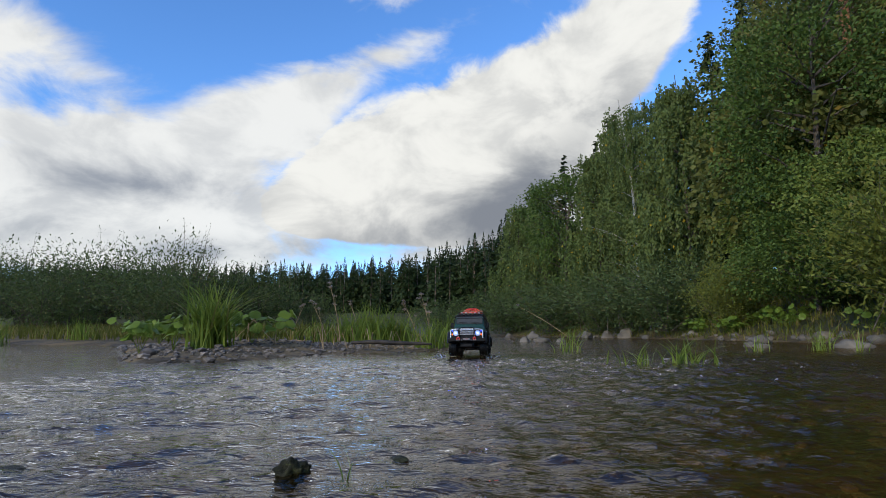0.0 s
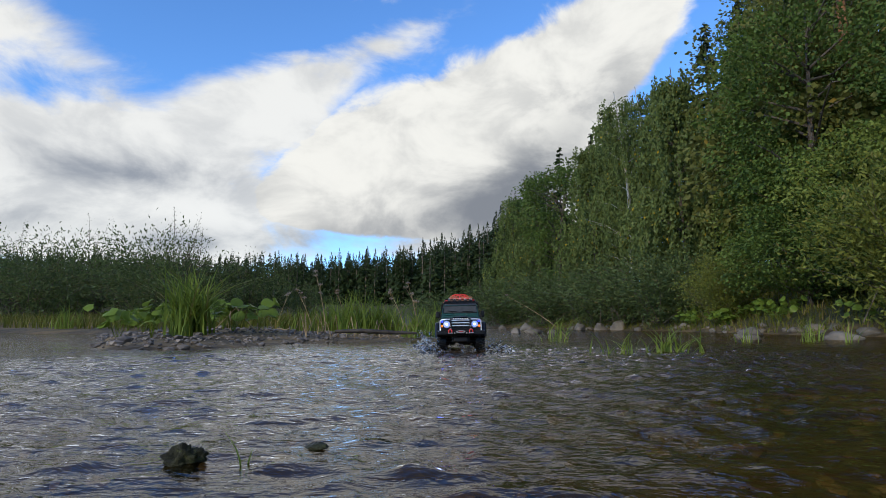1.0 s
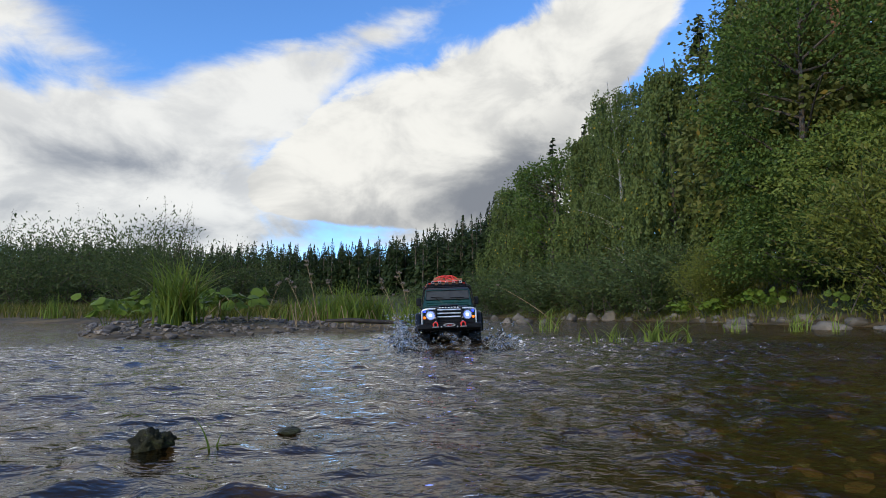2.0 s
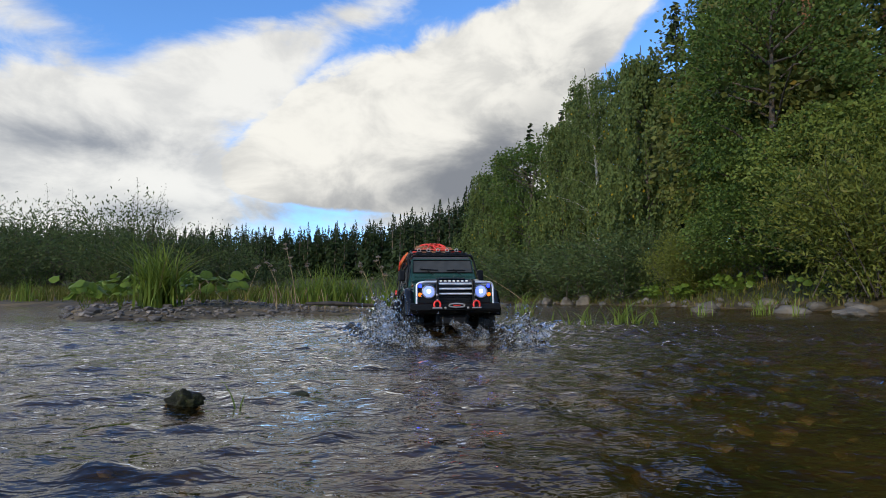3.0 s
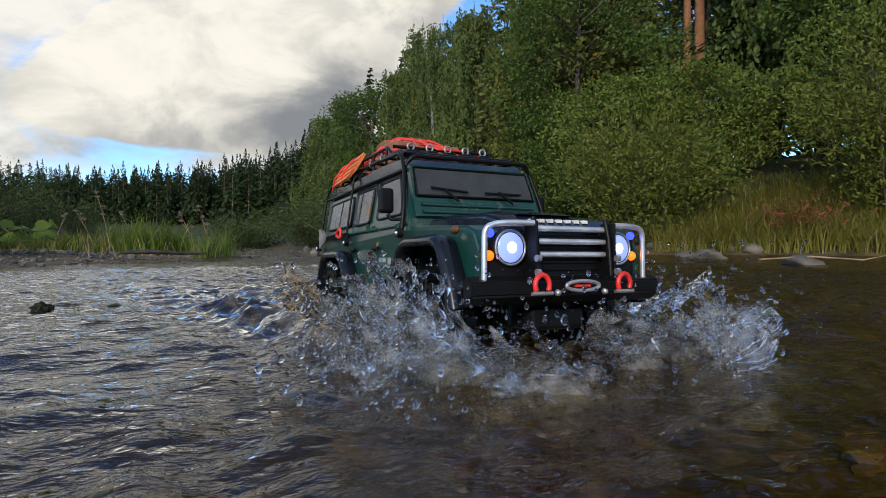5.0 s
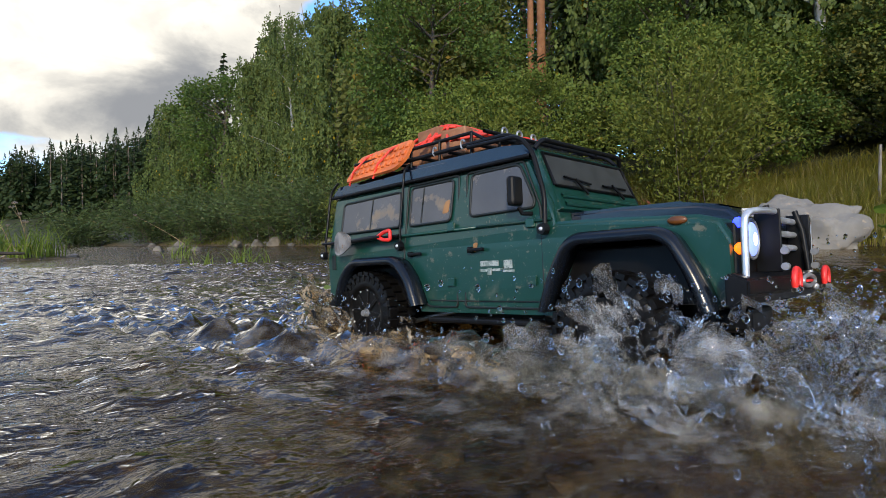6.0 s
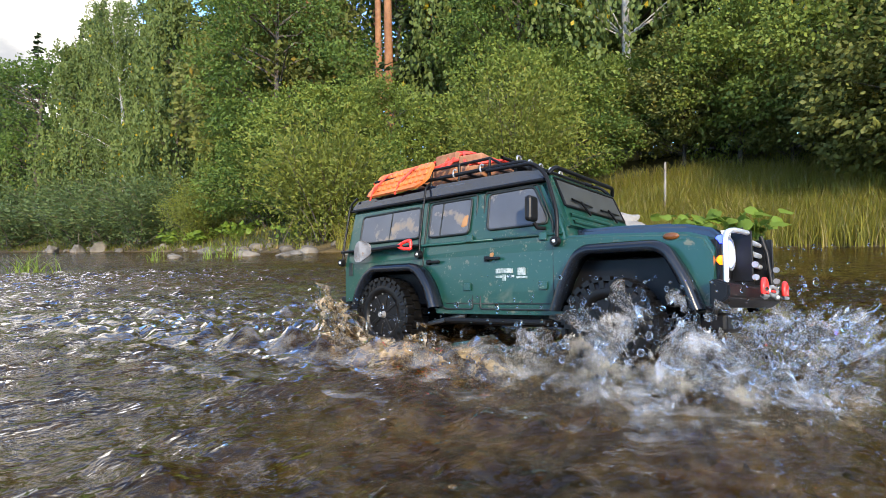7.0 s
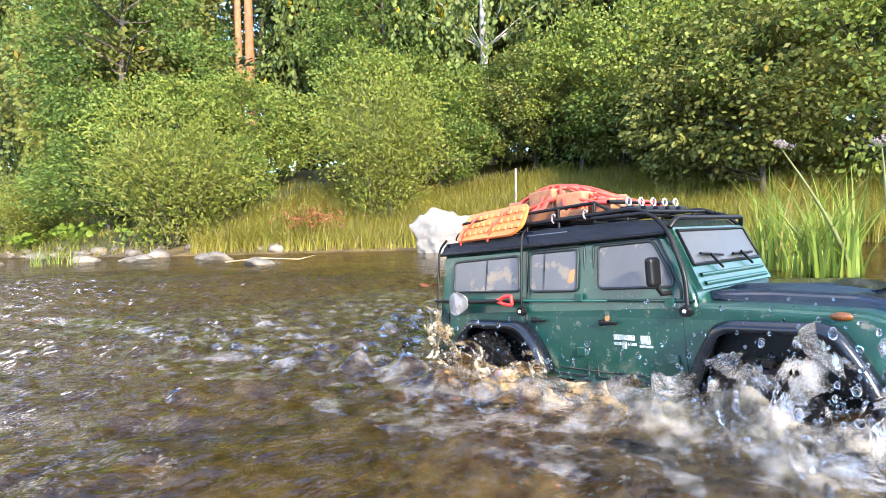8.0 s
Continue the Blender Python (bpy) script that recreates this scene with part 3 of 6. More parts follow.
def willow_bush(name, seed, h, spread, stems, per, leaf, label, size=0.075, group="", slim=0.22, up=1.0, every=9, fuzz=0.12):
    """A many-stemmed bush: thin rods that arch outwards, set with narrow leaves."""
    rng = np.random.default_rng(seed)
    root = thing(name, pose(0, 0, -30), label, "willow bush", group)
    chunks, cen, way = [], [], []
    for k in range(stems):
        a, out = rng.uniform(0, 6.283), spread * rng.uniform(0.05, 1.0) ** 0.6
        hh = h * rng.uniform(0.6, 1.08) * (1 - 0.45 * (out / spread) ** 2)
        t = np.linspace(0, 1, 6)
        bow = rng.normal(0, 0.12 * spread, 2)
        line = np.stack([math.cos(a) * out * t ** 1.3 + bow[0] * t * (1 - t) * 2, math.sin(a) * out * t ** 1.3 + bow[1] * t * (1 - t) * 2, hh * up * (1 - (1 - t) ** 1.5)], 1)
        line[:, :2] += 0.18 * spread * rng.normal(0, 1, 2) * (1 - 0.4 * t)[:, None]
        if k % every == 0:
            chunks.append(tube_np(line, 0.009 * (1.15 - t) * h / 2.5, 4))
        s = rng.uniform(0.03, 1, per) ** 0.85
        p = np.stack([np.interp(s, t, line[:, i]) for i in range(3)], 1)
        g = unit(np.stack([np.interp(np.minimum(s + 0.05, 1.05), t, line[:, i]) for i in range(3)], 1) - p + [0, 0, 0.01])
        twig = rng.normal(0, fuzz * h / 2.2, (per, 3))
        cen.append(p + twig)
        way.append(g * 0.8 + unit(twig) * 0.9)
    link("branchwork", mesh_np(name + "_branchwork", *join(chunks), M["bark"], True), root)
    link("foliage", mesh_np(name + "_foliage", *leaves(rng, np.concatenate(cen), np.concatenate(way), size, size * slim, 0.05, 0.5), leaf), root)
    return root


def plant_at(src, x, y, scale=1.0, turn=0.0, wide=1.0, sink=0.05, label="", tilt=0.0):
    z = float(ground_height(x, y)) - sink
    m = Matrix.LocRotScale((x, y, z), Euler((radians(tilt), 0, radians(turn))), (scale * wide, scale * wide, scale))
    ob = copy_thing(src, m)
    if label:
        tagged(ob, label)
    return ob


def plant_row(src, spots):
    """Copies of one pattern at x, y, scale, turn and width."""
    for x, y, s, turn, w in spots:
        plant_at(src, x, y, s, turn, w)


def drop(src):
    """Takes the pattern itself away once its copies stand."""
    for o in (*src.children_recursive, src):
        bpy.data.objects.remove(o)


def build_right_bank():
    rng = np.random.default_rng(21)
    alder = broad_tree("alder_tree", 1, 9.0, 3.4, 0.6, M["alder"], 0.12, 19000, M["bark"], "dense dark green alder on the river bank", 250, 0.15, "bank trees")
    aspen = broad_tree("aspen_tree", 2, 12.0, 3.1, 1.5, M["olive"], 0.15, 11500, M["bark"], "tall aspen with olive yellowing leaves", 230, 0.16, "bank trees")
    alder2 = broad_tree("alder_tree", 3, 11.0, 3.2, 1.0, M["alder"], 0.16, 10500, M["bark"], "tall green alder with an uneven crown", 210, 0.16, "bank trees")
    birch = birch_tree("birch_tree", 4, 14.0, 3.0, 3.0, 13500, "tall birch with long hanging twigs", 0.14, "bank trees")
    birch2 = birch_tree("birch_tree", 5, 13.0, 2.7, 1.0, 13500, "weeping birch with dense green foliage", 0.11, "bank trees", 0.20, "bark")
    spruce = spruce_tree("spruce_tree", 6, 15.0, 2.6, 40, 9, 24, 0.34, "tall dark green spruce", "bank trees")
    small_spruce = spruce_tree("spruce_tree", 7, 4.2, 1.5, 24, 9, 20, 0.20, "young spruce with yellow-green tips", "young spruces")
    pine = pine_tree("pine_tree", 8, 19.0, "tall pine with an orange bare trunk", "pines")
    pine2 = pine_tree("pine_tree", 9, 18.0, "slender pine with a flaking orange trunk", "pines")
    w1 = willow_bush("willow_bush", 10, 2.4, 1.7, 460, 36, M["willow"], "yellow-green willow bush overhanging the water", 0.095, "bank willows", 0.34)
    w2 = willow_bush("willow_bush", 12, 2.9, 1.7, 460, 38, M["willow"], "light green rounded willow bush", 0.09, "bank willows", 0.34)
    w3 = willow_bush("willow_bush", 13, 2.0, 1.8, 300, 30, M["grey_willow"], "low grey-green willow thicket", 0.10, "bank willows", 0.34)
    shrub = broad_tree("bank_shrub", 14, 3.6, 2.2, 0.1, M["shrub"], 0.085, 15000, M["bark"], "dense green broadleaf shrub", 150, 0.05, "bank shrubs")
    shrub2 = broad_tree("bank_shrub", 15, 2.4, 1.6, 0.05, M["alder"], 0.065, 13000, M["bark"], "dark green low bank shrub", 190, 0.04, "bank shrubs")
    olive_shrub = broad_tree("bank_shrub", 16, 3.2, 1.6, 0.1, M["olive"], 0.085, 11000, M["bark"], "olive green feathery shrub", 170, 0.04, "bank shrubs")
    # the willows and shrubs along the water
    plant_row(w1, ((6.62, 7.55, 1.0, 20, 1.0), (7.0, 13.6, 0.7, 200, 1.0),))
    plant_row(w2, ((9.6, 5.2, 1.05, 200, 0.95),))
    plant_row(w3, ((7.2, 17.0, 1.15, 0, 1.3), (7.4, 20.5, 1.25, 60, 1.4), (7.3, 24.5, 1.3, 150, 1.5), (6.6, 31.0, 1.6, 20, 1.5), (4.8, 38.5, 1.6, 90, 1.5), (1.0, 48.5, 1.6, 10, 1.7),))
    plant_row(shrub2, ((7.6, 9.6, 0.9, 30, 1.1), (7.6, 11.5, 1.0, 100, 1.1), (12.2, 5.4, 1.0, 10, 1.0), (14.2, 5.6, 1.2, 10, 1.0), (8.3, 8.3, 0.75, 150, 1.0), (15.6, 4.6, 1.3, 250, 1.2),))
    plant_row(shrub, ((8.8, 13.0, 1.0, 10, 1.0), (14.0, 2.4, 1.05, 50, 1.0), (14.0, 0.6, 1.1, 200, 1.0), (11.7, -3.2, 1.15, 130, 1.0), (13.4, -1.6, 1.2, 300, 1.0), (12.6, -4.6, 1.2, 20, 1.0), (11.4, 6.8, 0.95, 250, 1.0), (9.7, 9.2, 0.8, 60, 1.0), (8.9, 10.4, 0.9, 200, 1.0), (12.9, 6.0, 0.9, 20, 1.0), (10.0, 16.5, 1.1, 0, 1.0),))
    plant_row(olive_shrub, ((13.6, 1.3, 0.9, 0, 1.0), (11.4, -1.5, 1.1, 30, 1.15), (12.5, -0.6, 1.05, 200, 1.1), (14.0, 3.6, 0.95, 110, 1.1), (10.1, 15.0, 2.2, 30, 1.0),))
    # trees above them
    plant_row(alder, ((8.8, 12.8, 0.85, 120, 0.95), (17.5, 6.8, 1.2, 10, 1.0), (16.0, -1.2, 1.1, 200, 1.0), (14.8, -5.5, 1.1, 20, 1.0), (13.6, 8.0, 0.75, 300, 1.0), (20.0, 9.5, 1.35, 100, 1.0),))
    plant_row(alder2, ((11.9, 18.6, 1.0, 40, 0.8), (14.5, 24.0, 1.0, 200, 1.0), (9.6, 44.0, 1.1, 20, 1.1), (18.5, 13.0, 1.2, 60, 1.0), (16.2, 16.0, 0.95, 300, 1.0), (20.5, 1.0, 1.3, 10, 1.0), (20.0, -5.0, 1.3, 140, 1.0), (21.0, 18.0, 1.3, 20, 1.0),))
    plant_row(aspen, ((11.3, 15.4, 0.95, 10, 0.85), (13.4, 20.5, 1.05, 100, 1.0), (12.6, 19.6, 0.85, 220, 1.0),))
    plant_row(birch2, ((11.2, 25.0, 0.85, 0, 1.0), (12.2, 29.0, 0.92, 130, 1.1), (10.6, 37.0, 0.85, 10, 1.2), (12.8, 40.0, 1.05, 75, 1.1), (9.4, 51.0, 0.97, 30, 1.2), (7.5, 57.0, 0.92, 160, 1.2), (14.4, 10.0, 0.9, 80, 1.0), (18.0, 4.0, 1.05, 10, 1.0),))
    plant_row(birch, ((11.0, 32.0, 0.9, 60, 1.0), (13.5, 35.0, 1.0, 10, 1.1), (14.9, 5.3, 1.0, 215, 1.0), (16.4, 9.2, 1.05, 40, 1.0), (17.0, 1.2, 1.0, 120, 1.0), (16.5, -3.5, 1.0, 300, 1.0),))
    plant_row(small_spruce, ((12.9, 6.9, 0.95, 0, 1.0), (15.2, 3.6, 1.0, 40, 1.1), (15.0, 0.2, 1.05, 130, 1.1), (14.6, 7.4, 1.2, 80, 1.0), (15.6, -1.6, 1.1, 10, 1.1), (13.6, 11.4, 1.7, 60, 0.9),))
    plant_row(pine, ((12.9, 12.7, 0.95, 0, 0.9), (19.0, 20.5, 1.05, 200, 1.0), (18.2, 30.0, 1.0, 60, 1.0), (20.0, 24.5, 0.95, 120, 1.0),))
    plant_row(pine2, ((12.75, 13.0, 0.9, 90, 0.8), (11.0, 14.3, 0.95, 40, 0.9), (21.5, 27.0, 1.05, 10, 1.0), (18.5, 15.5, 1.0, 160, 1.0), (22.0, 12.0, 1.0, 30, 1.0),))
    plant_row(spruce, ((15.8, 28.0, 1.0, 0, 1.0), (16.5, 33.0, 1.05, 40, 1.0), (14.4, 46.0, 1.02, 80, 1.0), (13.8, 49.5, 0.95, 10, 1.0), (12.4, 56.0, 1.0, 130, 1.0), (17.0, 12.0, 0.9, 20, 1.0), (18.4, 8.8, 0.9, 120, 1.0), (17.6, 22.5, 1.0, 200, 1.0), (13.0, 43.0, 0.95, 300, 1.0), (17.8, -0.5, 0.85, 200, 1.0), (18.8, 2.6, 0.85, 20, 1.0), (22.0, 5.5, 1.0, 30, 1.0), (23.5, 15.0, 1.0, 10, 1.0),))
    # more of the wood behind, where only gaps show it
    back_spruce = spruce_tree("spruce_tree", 6, 15.0, 2.8, 24, 7, 16, 0.62, "dark spruce deep in the wood", "wood behind")
    back_alder = broad_tree("alder_tree", 3, 12.0, 3.4, 0.6, M["alder"], 0.30, 3200, M["bark"], "leafy tree deep in the wood", 120, 0.16, "wood behind")
    for k in range(34):
        y = rng.uniform(-8, 62)
        x = np.interp(y, [-8, 10, 30, 62], [22, 23, 21, 17]) + rng.uniform(0, 9)
        plant_at((back_spruce, back_alder)[k % 2], x, y, rng.uniform(0.9, 1.15), rng.uniform(0, 360))
    # yellow sprays that hang in the nearest birches
    host = [o for o in scene.objects if o.parent is None and o.name.startswith("birch_tree") and 9 < o.location.y < 11 and o.location.z > -5][0]
    for k, (x, y, z) in enumerate(((13.2, 11.2, 7.4), (14.6, 6.6, 6.9), (13.9, 8.4, 6.2), (15.0, 1.2, 6.9), (14.8, 6.2, 6.6), (9.9, 14.2, 5.0))):
        c = rng.normal(0, 1, (60, 3)) * [0.07, 0.07, 0.22] + [x, y, z]
        sp = link("yellow_twig", mesh_np("yellow_twig", *leaves(rng, c, np.tile([0, 0, -1.0], (60, 1)), 0.13, 0.085, 0.2, 0.5), M["yellow_leaf"]), host, "bright yellow autumn twig")
        tagged(sp, kind="stuff")
        sp.matrix_parent_inverse = host.matrix_basis.inverted()
    for src in (alder, aspen, alder2, birch, birch2, spruce, small_spruce, pine, pine2, w1, w2, w3, shrub, shrub2, olive_shrub, back_spruce, back_alder):
        drop(src)


def far_crown(rng, h, wide, low):
    """A closed, tapering conifer crown of drooping sprays, finer towards its tip."""
    out = []
    for t0, t1, n, size in ((0.0, 0.3, 105, 1.35), (0.3, 0.6, 110, 1.05), (0.6, 0.85, 85, 0.72), (0.85, 1.0, 45, 0.40)):
        t = rng.uniform(t0, t1, n)
        a = rng.uniform(0, 6.283, n)
        r = wide * (1 - t) ** 0.8 * (0.8 + 0.25 * np.sin(t * 40 + 3 * np.sin(a * 2))) * np.sqrt(rng.uniform(0.1, 1, n))
        d = np.stack([np.cos(a), np.sin(a), np.full(n, -0.35)], 1)
        cen = np.stack([np.cos(a) * r, np.sin(a) * r, h * (low + (0.985 - low) * t) - 0.2 * r], 1)
        out.append(leaves(rng, cen, d, size, size * 0.42, 0.15, 0.35))
    out.append(leaves(rng, np.array([[0, 0, h * 0.985]] * 6), np.tile([0, 0, 1.0], (6, 1)), 0.6, 0.16, 0.0, 0.15))
    return out


def build_far_wood():
    """The wood that closes the valley, past counting: spruces and pines with pale stems."""
    rng = np.random.default_rng(31)
    needles, stems = [], []
    spots = []
    for k in range(1050):
        u = rng.uniform(0, 1)
        x, y = np.interp(u, [0, .12, .3, .42, .55, 1], [12, 8, -3, -24, -50, -140]), np.interp(u, [0, .12, .3, .42, .55, 1], [64, 82, 110, 124, 124, 112])
        b = rng.uniform(0, 1) ** 1.4 * 24
        spots.append((x + b * 0.45 + rng.normal(0, 2.0), y + b * 0.9 + rng.normal(0, 2.0), b))
    for x, y, b in spots:
        h = rng.uniform(11.7, 15.8) * (1.0 if x > -40 else 0.95) + 0.05 * b
        z = float(ground_height(x, y)) * 0.25
        low = rng.uniform(0.02, 0.10) if rng.uniform() < 0.72 else rng.uniform(0.28, 0.42)
        wide = h * rng.uniform(0.17, 0.23)
        needles += [(v + [x, y, z], f) for v, f in far_crown(rng, h, wide, low)]
        stems.append(tube_np([(x, y, z), (x, y, z + h * 0.5), (x, y, z + h * 0.93)], [0.13, 0.10, 0.03], 4))
    a = link("far_wood", mesh_np("far_wood", *join(needles), M["spruce"]))
    tagged(a, "distant dark spruce and pine wood closing the valley", "woods", kind="stuff")
    b = link("far_stems", mesh_np("far_stems", *join(stems), M["stem"], True))
    tagged(b, "pale stems of the distant wood", "tree trunks", kind="stuff")


def lump(rng, size, sub=3, rough=0.22, flat=0.75):
    """A broken stone: a ball cut by planes and roughened."""
    bm = bmesh.new()
    bmesh.ops.create_icosphere(bm, subdivisions=sub, radius=1.0)
    planes = [(unit(rng.normal(0, 1, 3)), rng.uniform(0.55, 0.85)) for _ in range(9)]
    off = rng.uniform(0, 50, 3)
    for v in bm.verts:
        p = np.array(v.co)
        for n, d in planes:
            s = p @ n
            if s > d:
                p = p - n * (s - d) * 0.85
        p = p * (1 + rough * noise.fractal(Vector(p * 2.0 + off), 1.0, 2.0, 4))
        v.co = (p[0] * size[0], p[1] * size[1], p[2] * size[2])
    return bm


def stone(name, x, y, z, size, mat, label, category="stone", group="", seed=0, sub=3, turn=0.0, rough=0.22):
    rng = np.random.default_rng(seed)
    bm = lump(rng, size, sub, rough)
    ob = part(name, bm, mat, None, "", True)
    ob.matrix_basis = pose(x, y, z, 0, 0, turn)
    return tagged(ob, label, category, group)


def build_stones():
    stone("boulder", 6.62, 2.02, 0.14, (0.28, 0.56, 0.44), M["white_rock"], "large pale limestone boulder standing in the shallows", "boulder", "", 41, 5, 18)
    row = [(6.45, 20.2, 0.30, 0.34), (5.9, 20.5, 0.26, 0.22), (5.2, 20.6, 0.24, 0.28), (7.1, 19.6, 0.30, 0.24), (3.4, 21.5, 0.34, 0.2), (2.6, 22.5, 0.2, 0.16), (1.62, 9.4, 0.16, 0.07), (1.95, 9.5, 0.1, 0.06), (1.42, 9.9, 0.12, 0.08),
           (3.93, 5.5, 0.17, 0.085), (4.9, 5.9, 0.2, 0.05), (4.75, 4.4, 0.16, 0.07), (3.5, 2.05, 0.17, 0.06), (4.5, 3.85, 0.2, 0.085), (3.2, 6.0, 0.06, 0.05), (5.2, 9.4, 0.2, 0.12), (4.1, 4.9, 0.14, 0.05), (3.0, 5.4, 0.10, 0.05), (5.6, 6.6, 0.2, 0.09)]
    for k, (x, y, r, h) in enumerate(row):
        stone("shore_stone", x, y, h * 0.15, (r, r * 0.8, h), M["rock"], "grey-brown stone lying in the shallow water", "stone", "shore stones", 60 + k, 3, 37 * k)
    rng = np.random.default_rng(50)
    for k in range(46):
        y = rng.uniform(5.5, 27)
        d = rng.uniform(-0.15, 0.35)
        x = float(np.interp(y, [p[1] for p in RIGHT_SHORE], [p[0] for p in RIGHT_SHORE])) + d
        r = rng.uniform(0.06, 0.2)
        stone("bank_stone", x, y, max(float(ground_height(x, y)), 0) + r * 0.15, (r, r * 0.8, r * 0.6), M["rock"], "rough stone at the water's edge", "stone", "bank stones", 120 + k, 2, 50 * k)
    stone("wet_rock", -0.138, 0.535, 0.001, (0.0145, 0.0105, 0.0118), M["wet_rock"], "small dark mossy rock breaking the surface", "rock", "", 46, 4, 25, 0.6)
    for k, (x, y, r, h) in enumerate(((-0.045, 0.60, 0.013, 0.004), (-0.31, 0.42, 0.022, 0.008), (-0.27, 0.36, 0.018, 0.006), (-0.20, 0.33, 0.026, 0.006), (-0.40, 0.55, 0.018, 0.005))):
        stone("wet_pebble", x, y, 0.0, (r, r * 0.8, h), M["wet_rock"], "dark wet pebble just above the water", "pebble", "wet pebbles", 80 + k, 3, 40 * k)
    # gravel of the spit
    rng = np.random.default_rng(51)
    meshes = []
    for k in range(10):
        bm = lump(np.random.default_rng(200 + k), (1, 0.75, 0.5), 1)
        me = bpy.data.meshes.new("gravel_stone")
        bm.to_mesh(me)
        bm.free()
        meshes.append(me)
    def spread(name, count, x0, x1, y0, y1, lo, hi, size, mat, label, cat):
        vs, fs, base, n = [], [], 0, 0
        while n < count:
            x, y = rng.uniform(x0, x1), rng.uniform(y0, y1)
            z = float(ground_height(x, y))
            if z < lo or z > hi or (z > 0.09 and rng.uniform() < 0.5):
                continue
            me = meshes[n % 10]
            co = np.array([v.co[:] for v in me.vertices])
            s = size * math.exp(rng.normal(0, 0.5))
            a = rng.uniform(0, 6.283)
            c, t = math.cos(a), math.sin(a)
            co = co @ np.array([[c, t, 0], [-t, c, 0], [0, 0, 1]]) * s + [x, y, z + 0.2 * s]
            vs.append(co)
            fs.append(np.array([p.vertices[:] for p in me.polygons]) + base)
            base += len(co)
            n += 1
        tagged(link(name, mesh_np(name, np.concatenate(vs), np.concatenate(fs), mat, False)), label, cat, kind="stuff")

    spread("gravel", 2600, -3.0, 0.35, 2.3, 5.8, -0.03, 0.17, 0.012, M["gravel"], "dark wet gravel and pebbles of the spit", "gravel")
    spread("bed_pebbles", 2200, -0.9, 2.4, -2.2, 1.6, -0.3, 0.0, 0.013, M["pebble"], "brown pebbles on the river bed", "pebbles")


def scatter(rng, n, poly, zmin, zmax):
    lo, hi = np.min(poly, 0), np.max(poly, 0)
    out = []
    while len(out) < n:
        p = rng.uniform(lo, hi, (n * 2, 2))
        z = ground_height(p[:, 0], p[:, 1])
        ok = inside(p[:, 0], p[:, 1], [tuple(q) for q in poly]) & (z > zmin) & (z < zmax)
        out += list(np.concatenate([p, z[:, None]], 1)[ok])
    return np.array(out[:n])


def tuft(name, x, y, n, h, width, lean, mat, label, spread=0.06, seed=0, group="", z=None, flowers=()):
    """A clump of blades on one root."""
    rng = np.random.default_rng(seed)
    root = thing(name, pose(x, y, (float(ground_height(x, y)) if z is None else z) - 0.005), label, "grass tuft", group)
    r = np.concatenate([rng.normal(0, spread * 0.5, (n, 2)), np.zeros((n, 1))], 1)
    tagged(link("grass_clump", mesh_np(name, *blades(rng, r, h, width, lean, 5), mat), root), kind="stuff")
    return root


def broad_plant(name, x, y, n, h, size, seed, label, group, z=None):
    """Big round leaves on stalks."""
    rng = np.random.default_rng(seed)
    root = thing(name, pose(x, y, float(ground_height(x, y)) if z is None else z), label, "plant", group)
    lv, st = [], []
    for k in range(n):
        a, out = rng.uniform(0, 6.283), rng.uniform(0.1, 1.0) * h * 0.9
        tip = np.array([math.cos(a) * out, math.sin(a) * out, h * rng.uniform(0.45, 1.1)])
        st.append(tube_np([(0, 0, 0), tip * [0.4, 0.4, 0.7], tip], [0.004 * size / 0.08, 0.003 * size / 0.08, 0.002], 4))
        s = size * rng.uniform(0.6, 1.2)
        t = np.linspace(0, 2 * np.pi, 11)[:-1]
        rad = s * (1 - 0.28 * np.exp(-((t - np.pi) / 0.5) ** 2)) * (1 + 0.05 * np.sin(5 * t))
        ring = np.stack([rad * np.cos(t) * 1.1, rad * np.sin(t), -0.35 * s * np.abs(np.sin(t)) ** 1.5 + 0.1 * s * np.sin(4 * t)], 1)
        pts = np.concatenate([[[0, 0, 0.05 * s]], ring])
        R = np.array(Euler((rng.normal(0, 0.45), rng.normal(0.5, 0.3), a)).to_matrix())
        pts = pts @ R.T + tip
        f = np.array([(0, 1 + i, 1 + (i + 1) % 10) for i in range(10)])
        lv.append((pts, f))
    for v, f in st:
        link("stalk", mesh_np(name + "_stalk", v, f, M["sedge"], True), root)
    for v, f in lv:
        link("leaf", mesh_np(name + "_leaf", v, f, M["burdock"], True), root)
    return root


